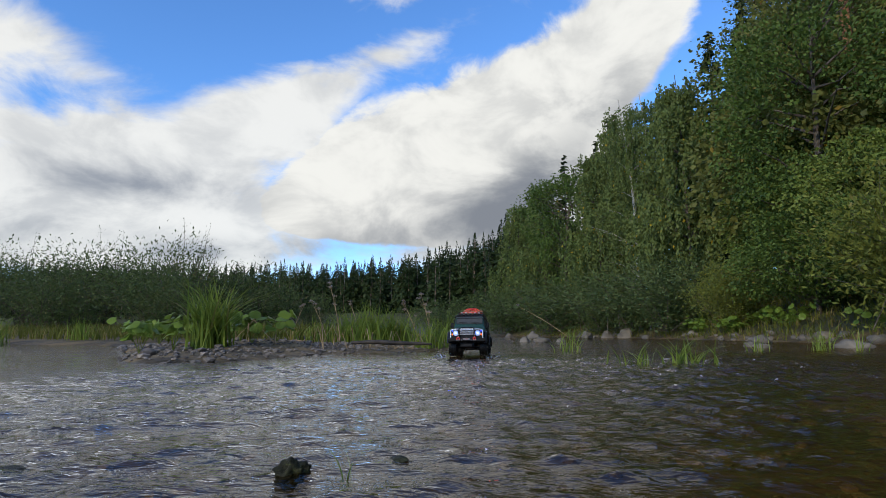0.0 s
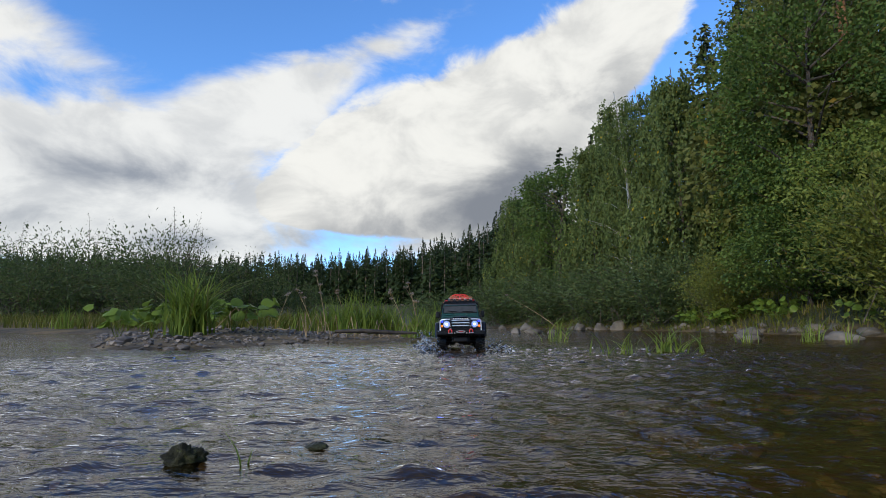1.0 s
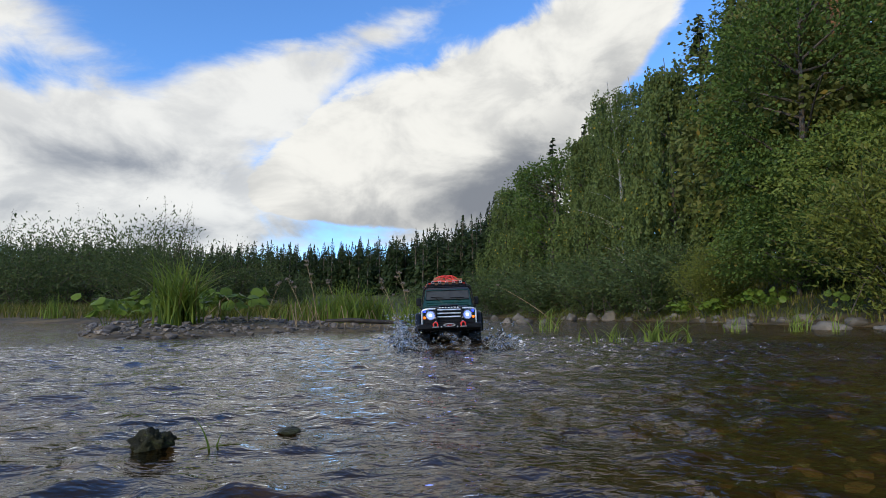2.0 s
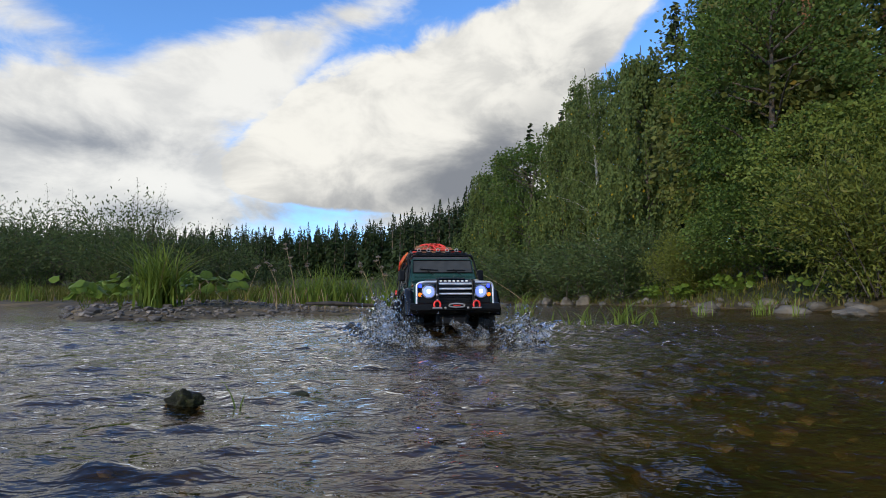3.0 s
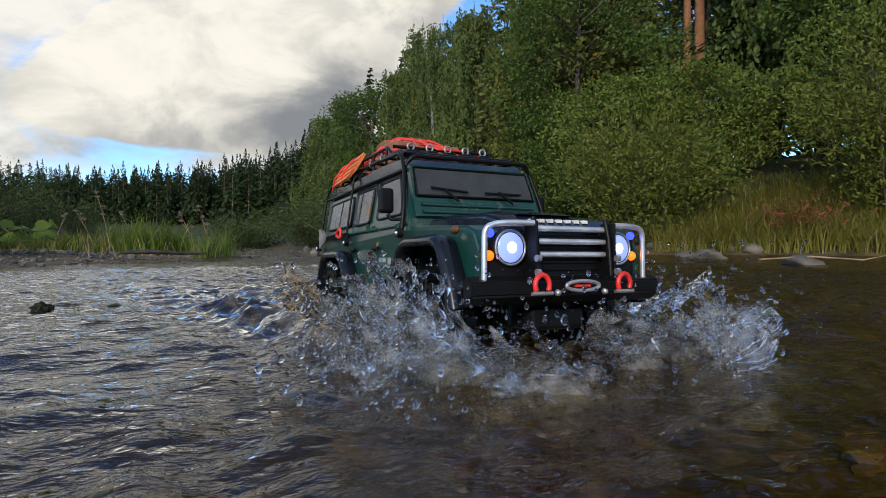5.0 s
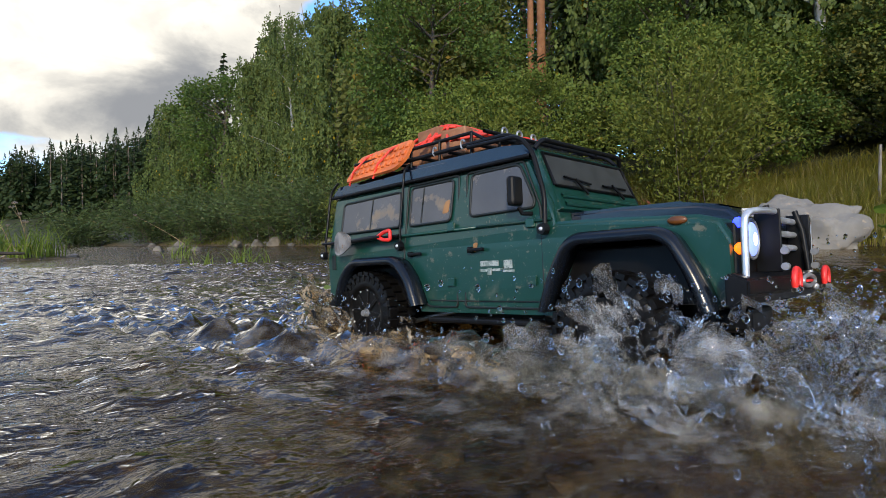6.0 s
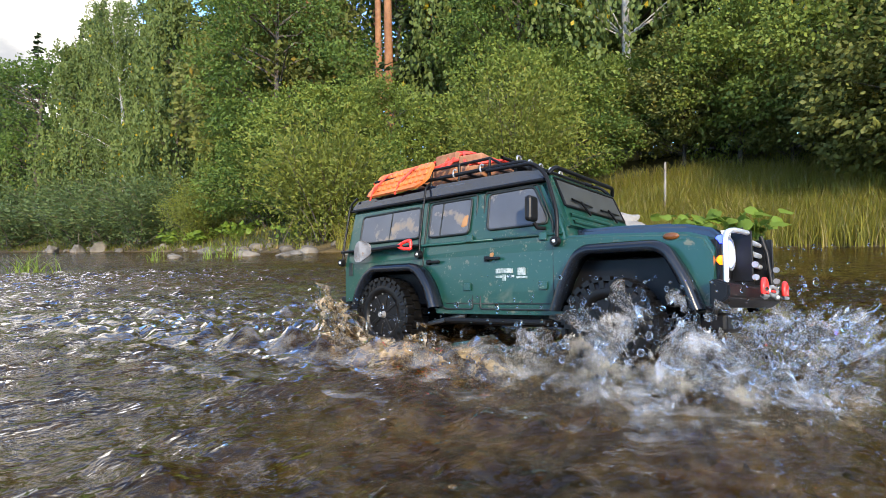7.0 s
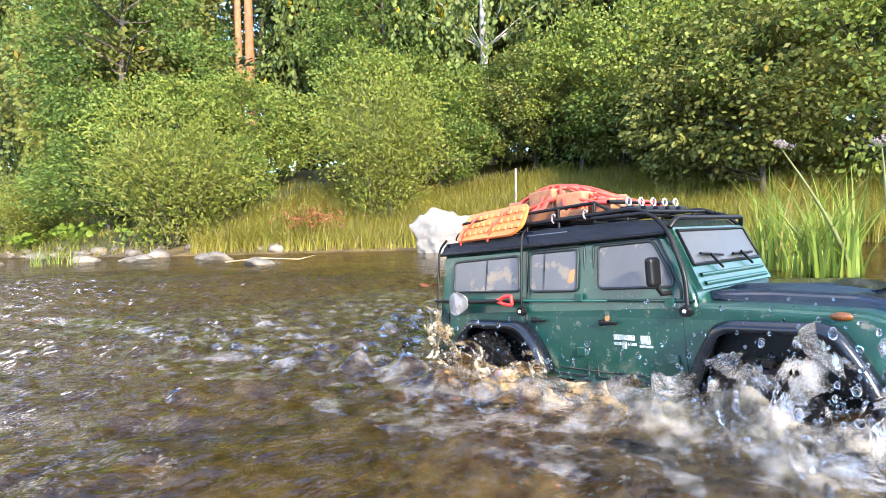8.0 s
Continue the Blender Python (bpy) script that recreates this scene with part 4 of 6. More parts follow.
def umbel(x, y, h, lean, seed, label, heads=1, size=0.03, z=None, group="umbels", mat=None, thick=0.5):
    """A tall stalk with a spray of small flowers."""
    rng = np.random.default_rng(seed)
    root = thing("flower_stalk", pose(x, y, float(ground_height(x, y)) if z is None else z), label, "wild flower", group)
    t = np.linspace(0, 1, 8)
    line = np.stack([lean[0] * t ** 1.4, lean[1] * t ** 1.4, h * t], 1)
    chunks, petals = [tube_np(line, 0.0085 * thick * h / 0.5 * (1.3 - t), 5)], []
    for k in range(heads):
        a = line[-1 - min(k, 3)] if k else line[-1]
        o = a if k == 0 else a + np.array([rng.normal(0, 0.03), rng.normal(0, 0.03), 0.03])
        if k:
            chunks.append(tube_np([line[-2 - min(k, 4)], o], [0.0015, 0.001], 4))
        for j in range(16):
            d = unit(rng.normal(0, 1, 3) * [0.8, 0.8, 0.3] + [0, 0, 1.0])
            q = o + d * size * rng.uniform(0.7, 1.2)
            chunks.append(tube_np([o, q], [0.0007, 0.0005], 3))
            petals.append(q + rng.normal(0, size * 0.12, (7, 3)))
    link("stalk", mesh_np("stalk", *join(chunks), M["dry"] if mat is None else mat, True), root)
    c = np.concatenate(petals)
    link("bloom", mesh_np("bloom", *leaves(rng, c, np.tile([0, 0, 1.0], (len(c), 1)), size * 0.28, size * 0.2, 0, 0.8), M["petal"]), root)
    return root


def build_grass():
    rng = np.random.default_rng(71)
    shore = [p for p in RIGHT_SHORE if -13 < p[1] < 40]
    bank = [(p[0] - 0.1, p[1]) for p in shore] + [(p[0] + 4.6, p[1]) for p in shore[::-1]]
    near = scatter(rng, 52000, [(9.0, -6), (9.4, 0), (8.7, 3), (6.8, 5.4), (6.15, 6.7), (8.4, 7.5), (11, 6.5), (13.8, 3), (13.5, -6)], 0.02, 2.3)
    h = rng.uniform(0.16, 0.50, len(near)) * (1 + 0.35 * wobble(near[:, 0], near[:, 1], 0.5))
    ob = link("bank_grass", mesh_np("bank_grass", *blades(rng, near, np.clip(h, 0.12, 0.9), 0.013, 1.0, 3), M["grass"]))
    tagged(ob, "long yellow-green grass on the sloping bank", "grass", kind="stuff")
    far = scatter(rng, 12000, [p for p in bank if p[1] > 6.5], 0.02, 1.6)
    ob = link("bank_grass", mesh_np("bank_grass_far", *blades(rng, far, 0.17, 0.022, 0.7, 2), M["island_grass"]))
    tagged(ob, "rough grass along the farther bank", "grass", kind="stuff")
    reeds = scatter(rng, 5200, [(8.7, -8), (9.2, -2), (9.35, 0.4), (8.9, 2.6), (9.5, 3.0), (10.3, 0), (10.0, -8)], -0.06, 0.5)
    ob = link("reeds", mesh_np("reeds", *blades(rng, reeds, 0.42, 0.013, 0.4, 4), M["grass"]))
    tagged(ob, "upright pale green reeds at the waterline", "reeds", kind="stuff")
    # the island behind the spit
    isl = scatter(rng, 14000, [(-9, 7.6), (-4, 6.6), (-2.6, 5.0), (-1.2, 4.5), (-0.3, 4.4), (0.1, 5.0), (0.1, 7), (-1, 14), (-10, 15)], 0.05, 0.7)
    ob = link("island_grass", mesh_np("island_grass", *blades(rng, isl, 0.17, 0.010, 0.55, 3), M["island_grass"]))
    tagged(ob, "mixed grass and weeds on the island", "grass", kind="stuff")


def build_island():
    tuft("sedge_tuft", -1.42, 3.50, 230, 0.40, 0.012, 0.75, M["sedge"], "bright green sedge tuft on the gravel spit", 0.10, 81, "sedges")
    for k, (x, y, n, h) in enumerate(((-0.62, 4.75, 170, 0.40), (-0.42, 4.95, 150, 0.36), (-0.82, 5.1, 140, 0.36), (-0.15, 4.55, 60, 0.30), (0.0, 4.75, 60, 0.34), (-1.1, 4.9, 60, 0.26), (-5.4, 6.9, 80, 0.5), (-4.4, 7.0, 60, 0.35))):
        tuft("sedge_tuft", x, y, n, 0.82 * h, 0.010, 0.6, M["sedge"], "green sedge clump on the island", 0.16, 90 + k, "sedges")
    rng = np.random.default_rng(91)
    for k in range(15):
        x = rng.uniform(-4.4, -1.5)
        y = np.interp(x, [-4.4, -2.4, -1.5], [6.9, 5.0, 3.7]) + rng.uniform(0.1, 1.0)
        broad_plant("burdock_plant", x, y, 16, 0.20, 0.038, 100 + k, "broad-leaved plant with round green leaves", "broad-leaved plants")
    for k, (x, y) in enumerate(((-1.62, 3.45), (-1.25, 3.75), (-1.9, 3.6), (-1.15, 3.95))):
        broad_plant("burdock_plant", x, y, 12, 0.20, 0.040, 130 + k, "broad-leaved plant beside the sedge tuft", "broad-leaved plants")
    for k in range(16):
        y = rng.uniform(6.8, 17)
        x = float(np.interp(y, [p[1] for p in RIGHT_SHORE], [p[0] for p in RIGHT_SHORE])) + rng.uniform(0.25, 0.9)
        broad_plant("burdock_plant", x, y, 15, 0.36, 0.065, 150 + k, "broad-leaved plants on the bank slope", "bank plants")
    for k, (x, y) in enumerate(((7.4, 1.2), (7.7, 0.8), (7.9, 1.4), (7.55, 0.5))):
        broad_plant("burdock_plant", x, y, 15, 0.42, 0.09, 180 + k, "broad-leaved plant by the boulder", "bank plants", 0.0)
    grey = willow_bush("willow_bush", 17, 2.3, 1.7, 260, 26, M["grey_willow"], "grey-green willow bush on the island", 0.085, "island willows", 0.32)
    airy = willow_bush("willow_bush", 18, 2.9, 1.1, 60, 34, M["grey_willow"], "open willow with thin upright twigs", 0.065, "island willows", 0.26, 1.0, 1, 0.035)
    plant_row(grey, ((-6.4, 13.0, 1.0, 0, 1.05), (-8.6, 13.5, 0.98, 100, 1.15), (-10.8, 13.0, 0.95, 20, 1.15), (-4.7, 14.5, 0.8, 200, 1.2), (-12.6, 14.0, 0.9, 50, 1.2), (-5.2, 10.8, 0.66, 80, 1.2), (-7.4, 10.8, 0.68, 10, 1.2), (-3.6, 15.5, 0.55, 10, 1.2), (-9.6, 11.0, 0.7, 60, 1.3), (-15, 16, 1.0, 60, 1.2),))
    plant_row(airy, ((-6.3, 14.0, 0.93, 40, 1.0), (-8.6, 14.4, 0.9, 10, 0.9), (-11.4, 15.5, 0.9, 120, 0.8),))
    drop(grey)
    drop(airy)
    # flower stalks over the island
    for k, (x, y, h, lx, n) in enumerate(((-0.86, 4.8, 0.50, -0.10, 4), (-0.98, 4.85, 0.34, -0.14, 3), (-0.09, 4.7, 0.42, -0.09, 5), (-0.2, 4.75, 0.36, -0.13, 4), (-1.3, 4.9, 0.3, 0.1, 2), (-0.75, 5.2, 0.36, -0.1, 2))):
        umbel(x, y, h, (lx, 0), 200 + k, "dry stalk with pale umbel flowers on the island", n, 0.020)
    # bent dead stalks
    st = thing("dead_stalks", pose(0, 0, 0), "brown bent dead stalks lying over the gravel", "plant debris")
    for k in range(26):
        x, y = rng.uniform(-1.6, -0.2), 0
        y = np.interp(x, [-1.6, -0.2], [3.7, 4.3]) + rng.uniform(-0.25, 0.35)
        a, L, hh = rng.uniform(0, 6.283), rng.uniform(0.08, 0.3), rng.uniform(0.01, 0.16)
        z = float(ground_height(x, y))
        p = np.array([x, y, z])
        q = p + [math.cos(a) * L, math.sin(a) * L * 0.5, 0.01]
        link("stalk", mesh_np("stalk", *tube_np([p, (p + q) / 2 + [0, 0, hh], q], [0.004, 0.003, 0.002], 5), M["dry"], True), st)
    path = [(-0.62, 3.88, 0.07), (-0.45, 3.90, 0.075), (-0.25, 3.93, 0.065), (-0.08, 3.98, 0.06)]
    lg = link("driftwood_log", mesh_np("driftwood_log", *tube_np(path, [0.010, 0.016, 0.014, 0.008], 9), M["wood"], True))
    tagged(lg, "dark wet driftwood branch on the spit", "log")


def build_right_details():
    p = thing("fence_post", pose(10.5, 2.7, float(ground_height(10.5, 2.7)) - 0.05, 2, -3, 0), "weathered grey wooden fence post in the grass", "post")
    bm = bmesh.new()
    bmesh.ops.create_cone(bm, cap_ends=True, segments=8, radius1=0.026, radius2=0.022, depth=1.0, matrix=pose(0, 0, 0.5))
    part("shaft", bm, M["post"], p)
    # the rusty dead branches under the willows
    rng = np.random.default_rng(97)
    d = thing("dead_branches", pose(7.9, 5.6, float(ground_height(7.9, 5.6))), "rust-red dead spruce branches on the bank", "dead branches")
    n = 500
    c = rng.normal(0, 1, (n, 3)) * [0.3, 0.3, 0.12] + [0, 0, 0.28]
    link("needles", mesh_np("needles", *leaves(rng, c, rng.normal(0, 1, (n, 3)) + [0, 0, 0.5], 0.12, 0.03, 0, 0.4), M["red_twig"]), d)
    # tufts in the water
    for k, (x, y, n, h) in enumerate(((1.02, 2.50, 26, 0.17), (0.82, 2.42, 18, 0.12), (1.12, 2.46, 14, 0.12), (0.95, 4.3, 20, 0.22), (3.0, 4.6, 22, 0.25), (3.45, 5.2, 20, 0.25), (2.4, 4.4, 14, 0.16), (1.15, 5.2, 16, 0.28), (3.3, 4.5, 12, 0.2))):
        tuft("water_grass", x, y, n, h, 0.007, 0.9, M["sedge"], "sparse green water grass bent by the stream", 0.07, 300 + k, "water grass", -0.01)
    tuft("sedge_tuft", 2.74, -1.78, 90, 0.40, 0.011, 0.6, M["sedge"], "yellow-green sedge tuft growing in the water", 0.10, 320, "sedges", -0.03)
    tuft("sedge_tuft", 3.1, -1.6, 70, 0.42, 0.011, 0.6, M["sedge"], "yellow-green sedge tuft growing in the water", 0.12, 321, "sedges", -0.03)
    umbel(2.75, -1.86, 0.46, (-0.33, 0.22), 330, "flowering rush with a pale pink head", 1, 0.034, -0.03, "flowering rushes", M["pale_stalk"], 1.0)
    umbel(2.62, -1.95, 0.46, (-0.06, 0.03), 331, "flowering rush with a pale pink head", 1, 0.034, -0.03, "flowering rushes", M["pale_stalk"], 1.0)
    umbel(2.60, -2.02, 0.46, (-0.03, -0.02), 332, "flowering rush with a pale pink head", 1, 0.030, -0.03, "flowering rushes", M["sedge"])
    umbel(1.25, 5.25, 0.42, (-0.52, 0.3), 333, "long bent grass stalk over the water", 1, 0.02, -0.02, "flowering rushes", M["dry"])
    tw = link("driftwood_twig", mesh_np("driftwood_twig", *tube_np([(3.25, 2.15, 0.03), (3.5, 2.0, 0.05), (3.75, 1.85, 0.03), (3.9, 1.8, 0.06)], [0.006, 0.006, 0.005, 0.002], 6), M["dry"], True))
    tagged(tw, "pale dry twig caught on a stone", "twig")
    # thin blade by the dark rock
    tuft("water_grass", -0.085, 0.53, 3, 0.04, 0.002, 0.3, M["sedge"], "thin green shoots beside the dark rock", 0.006, 340, "water grass", -0.005)


def float_leaf(label, mat, size, seed):
    """A fallen leaf lying on the water, a little curled."""
    rng = np.random.default_rng(seed)
    t = np.linspace(0, 2 * np.pi, 13)[:-1]
    ring = np.stack([size * np.cos(t), size * 0.6 * np.sin(t) * (1 + 0.15 * np.cos(3 * t)), size * 0.18 * np.cos(2 * t + 0.5)], 1)
    pts = np.concatenate([[[0, 0, -size * 0.05]], ring])
    f = np.array([(0, 1 + i, 1 + (i + 1) % 12) for i in range(12)])
    return tagged(link("floating_leaf", mesh_np("floating_leaf", pts, f, mat, True)), label, "leaf", "floating leaves")


LEAVES = [(float_leaf("orange fallen leaf drifting on the water", M["red_twig"], 0.035, 1), (4.19, 1.11)), (float_leaf("green fallen leaf drifting on the water", M["burdock"], 0.030, 2), (2.43, 1.63))]
build_right_bank()
build_far_wood()
build_stones()
build_grass()
build_island()
build_right_details()


# ------------------------------------------------------------------ the model off-road car
def paint_material():
    """Dark green paint with dried splashes of mud."""
    mat, g, b = material("green_paint")
    v = coords(g)
    mud = g.m("MAXIMUM", g.step(g.noise(v, 70.0, 8.0, 0.72), 0.59, 0.65), g.step(g.noise(v, 330.0, 3.0, 0.5), 0.66, 0.70))
    streak = g.step(g.noise(v, 16.0, 6.0, 0.6, 0.5), 0.60, 0.72, 0.0, 0.35)
    base = g.mix(g.noise(v, 9.0, 3.0), (0.0035, 0.034, 0.026, 1), (0.006, 0.050, 0.038, 1))
    g.put(b.inputs["Base Color"], g.mix(g.m("MAXIMUM", g.m("MULTIPLY", mud, 0.6), streak), base, (0.15, 0.145, 0.11, 1)))
    g.put(b.inputs["Roughness"], g.m("ADD", 0.30, g.m("MULTIPLY", g.m("MAXIMUM", mud, streak), 0.4)))
    b.inputs["Coat Weight"].default_value = 0.25
    b.inputs["Coat Roughness"].default_value = 0.15
    bump(g, b, g.noise(v, 120.0, 4.0), 0.08, 0.001)
    return mat


def pane_material():
    """Clouded plastic windows, specked with mud."""
    mat, g, b = material("clouded_window")
    v = coords(g)
    f = g.step(g.noise(v, 26.0, 6.0, 0.6), 0.55, 0.66)
    haze = g.mix(g.noise(v, 12.0, 4.0), (0.035, 0.041, 0.050, 1), (0.10, 0.108, 0.122, 1))
    g.put(b.inputs["Base Color"], g.mix(g.m("MULTIPLY", f, 0.7), haze, (0.26, 0.20, 0.13, 1)))
    g.put(b.inputs["Roughness"], g.m("ADD", 0.22, g.m("MULTIPLY", f, 0.4)))
    b.inputs["Specular IOR Level"].default_value = 0.4
    return mat


C = {"paint": paint_material(), "pane": pane_material(),
     "roof": plain("navy_roof", (0.006, 0.011, 0.024), 0.2, 0, 0.5, 0.4), "black": plain("black_plastic", (0.0055, 0.0055, 0.006), 0.4, 0, 0.2),
     "flare": plain("wet_black_plastic", (0.005, 0.007, 0.011), 0.22, 0, 0.4), "tyre": plain("wet_rubber", (0.0045, 0.0045, 0.0048), 0.38, 0, 0.22), "chrome": plain("chrome", (0.84, 0.85, 0.87), 0.34, 0.75), "steel": plain("dull_steel", (0.42, 0.42, 0.42), 0.4, 0.7),
     "orange": plain("orange_plastic", (0.62, 0.15, 0.035), 0.5), "red": plain("red_paint", (0.72, 0.03, 0.025), 0.4), "rope": plain("red_rope", (0.75, 0.05, 0.03), 0.6),
     "crate": two_tone("crate_wood", (0.22, 0.09, 0.04), (0.32, 0.15, 0.075), 30.0, 0.7, (0.2, 0.1, 0.05), 6.0, 0.3, 0.001), "white": plain("white_print", (0.75, 0.75, 0.73), 0.5),
     "print": two_tone("worn_print", (0.16, 0.21, 0.20), (0.34, 0.38, 0.37), 220.0, 0.6, (0.02, 0.06, 0.05), 3.0, 0.1, 0.0005), "lamp": glow("headlight_glow", (0.26, 0.36, 1.0), 0.75), "bulb": glow("bulb_glow", (0.75, 0.82, 1.0), 2.0), "blue": glow("blue_led", (0.02, 0.04, 1.0), 4.0), "amber": glow("amber_led", (1.0, 0.16, 0.01), 1.6), "amber_dull": plain("amber_lens", (0.13, 0.045, 0.010), 0.3),
     "seam": plain("door_gap", (0.006, 0.010, 0.010), 0.6), "windscreen": plain("dark_windscreen", (0.040, 0.043, 0.042), 0.38, 0, 0.4), "blade": two_tone("muddy_steel", (0.10, 0.10, 0.10), (0.20, 0.20, 0.20), 60.0, 0.6, (0.14, 0.08, 0.04), 4.0, 0.3, 0.001), "mud": plain("mud_spot", (0.30, 0.15, 0.06), 0.8)}


def add_box(bm, lo, hi, bev=0.0, segs=2, m=None):
    r = bmesh.ops.create_cube(bm, size=1.0)
    c, s = (Vector(lo) + Vector(hi)) / 2, Vector(hi) - Vector(lo)
    for v in r["verts"]:
        v.co = Vector((v.co.x * s.x, v.co.y * s.y, v.co.z * s.z)) + c
    if bev:
        es = list({e for v in r["verts"] for e in v.link_edges})
        out = bmesh.ops.bevel(bm, geom=es, offset=bev, segments=segs, affect="EDGES", profile=0.5)
        vs = list({v for f in out["faces"] for v in f.verts} | {v for v in r["verts"] if v.is_valid})
    else:
        vs = r["verts"]
    if m is not None:
        bmesh.ops.transform(bm, matrix=m, verts=vs)
    return vs


def boxed(name, lo, hi, mat, parent, bev=0.001, label="", m=None, segs=2):
    bm = bmesh.new()
    add_box(bm, lo, hi, bev, segs, m)
    return part(name, bm, mat, parent, label, False)


def piped(name, pts, r, mat, parent, label="", sides=8):
    pts = [Vector(p) for p in pts]
    if len(pts) == 2:
        pts.insert(1, (pts[0] + pts[1]) / 2)
    return link(name, mesh_np(name, *tube_np([p[:] for p in pts], r, sides), mat, True), parent, label)


def rounded(pts, r, n=4):
    """A polyline with its corners rounded."""
    pts = [np.array(p, float) for p in pts]
    out = [pts[0]]
    for a, b, c in zip(pts, pts[1:], pts[2:]):
        u, w = a - b, c - b
        lu, lw = np.linalg.norm(u), np.linalg.norm(w)
        q = min(r, lu * 0.45, lw * 0.45)
        p0, p2 = b + u / lu * q, b + w / lw * q
        for k in range(n + 1):
            t = k / n
            out.append((1 - t) ** 2 * p0 + 2 * t * (1 - t) * b + t * t * p2)
    return out + [pts[-1]]


def slab(profile, y0, y1, squeeze=None):
    """A solid with an outline in x and z, from y0 to y1."""
    bm = bmesh.new()
    a = [bm.verts.new((x, y0, z)) for x, z in profile]
    b = [bm.verts.new((x, y1, z)) for x, z in profile]
    n = len(profile)
    bm.faces.new(a)
    bm.faces.new(b[::-1])
    for i in range(n):
        bm.faces.new((a[i], b[i], b[(i + 1) % n], a[(i + 1) % n]))
    if squeeze:
        for v in bm.verts:
            v.co.y *= squeeze(v.co.z)
    bmesh.ops.recalc_face_normals(bm, faces=bm.faces)
    return bm


HALF = 0.092


def lean_in(z):
    """How the sides draw in above the belt."""
    return 1.0 - 0.13 * max(0.0, (z - 0.165) / 0.065) if z > 0.165 else 1.0 - 0.03 * max(0.0, (0.11 - z) / 0.04)


def side_y(z):
    return HALF * lean_in(z)


def side_panel(name, corners, mat, parent, s, proud=0.0012, label="", r=0.005):
    """A flat panel on the car's side s (-1 right, 1 left), rounded at its corners."""
    pts = rounded([*corners, corners[0]], 0.0, 1)[:-1] if r == 0 else loop_round(corners, r)
    bm = bmesh.new()
    outer = [bm.verts.new((x, s * (side_y(z) + proud), z)) for x, z in pts]
    inner = [bm.verts.new((x, s * (side_y(z) - 0.004), z)) for x, z in pts]
    bm.faces.new(outer)
    for i in range(len(pts)):
        bm.faces.new((outer[i], inner[i], inner[(i + 1) % len(pts)], outer[(i + 1) % len(pts)]))
    bmesh.ops.recalc_face_normals(bm, faces=bm.faces)
    return part(name, bm, mat, parent, label)


def loop_round(corners, r, n=4):
    out = []
    k = len(corners)
    for i in range(k):
        a, b, c = (np.array(corners[(i + j) % k], float) for j in (-1, 0, 1))
        u, w = a - b, c - b
        lu, lw = np.linalg.norm(u), np.linalg.norm(w)
        q = min(r, lu * 0.45, lw * 0.45)
        p0, p2 = b + u / lu * q, b + w / lw * q
        for j in range(n + 1):
            t = j / n
            out.append(tuple((1 - t) ** 2 * p0 + 2 * t * (1 - t) * b + t * t * p2))
    return out


def outline(name, corners, mat, parent, s, width=0.0011, r=0.005, closed=True):
    """A thin raised seam that follows an outline on the side."""
    pts = loop_round(corners, r) if closed else [tuple(p) for p in rounded([(x, 0, z) for x, z in corners], r)]
    if not closed:
        pts = [(p[0], p[2]) for p in pts]
    path = [(x, s * (side_y(z) + 0.0006), z) for x, z in pts]
    if closed:
        path.append(path[0])
    return link(name, mesh_np(name, *tube_np(path, width, 5), mat, True), parent)


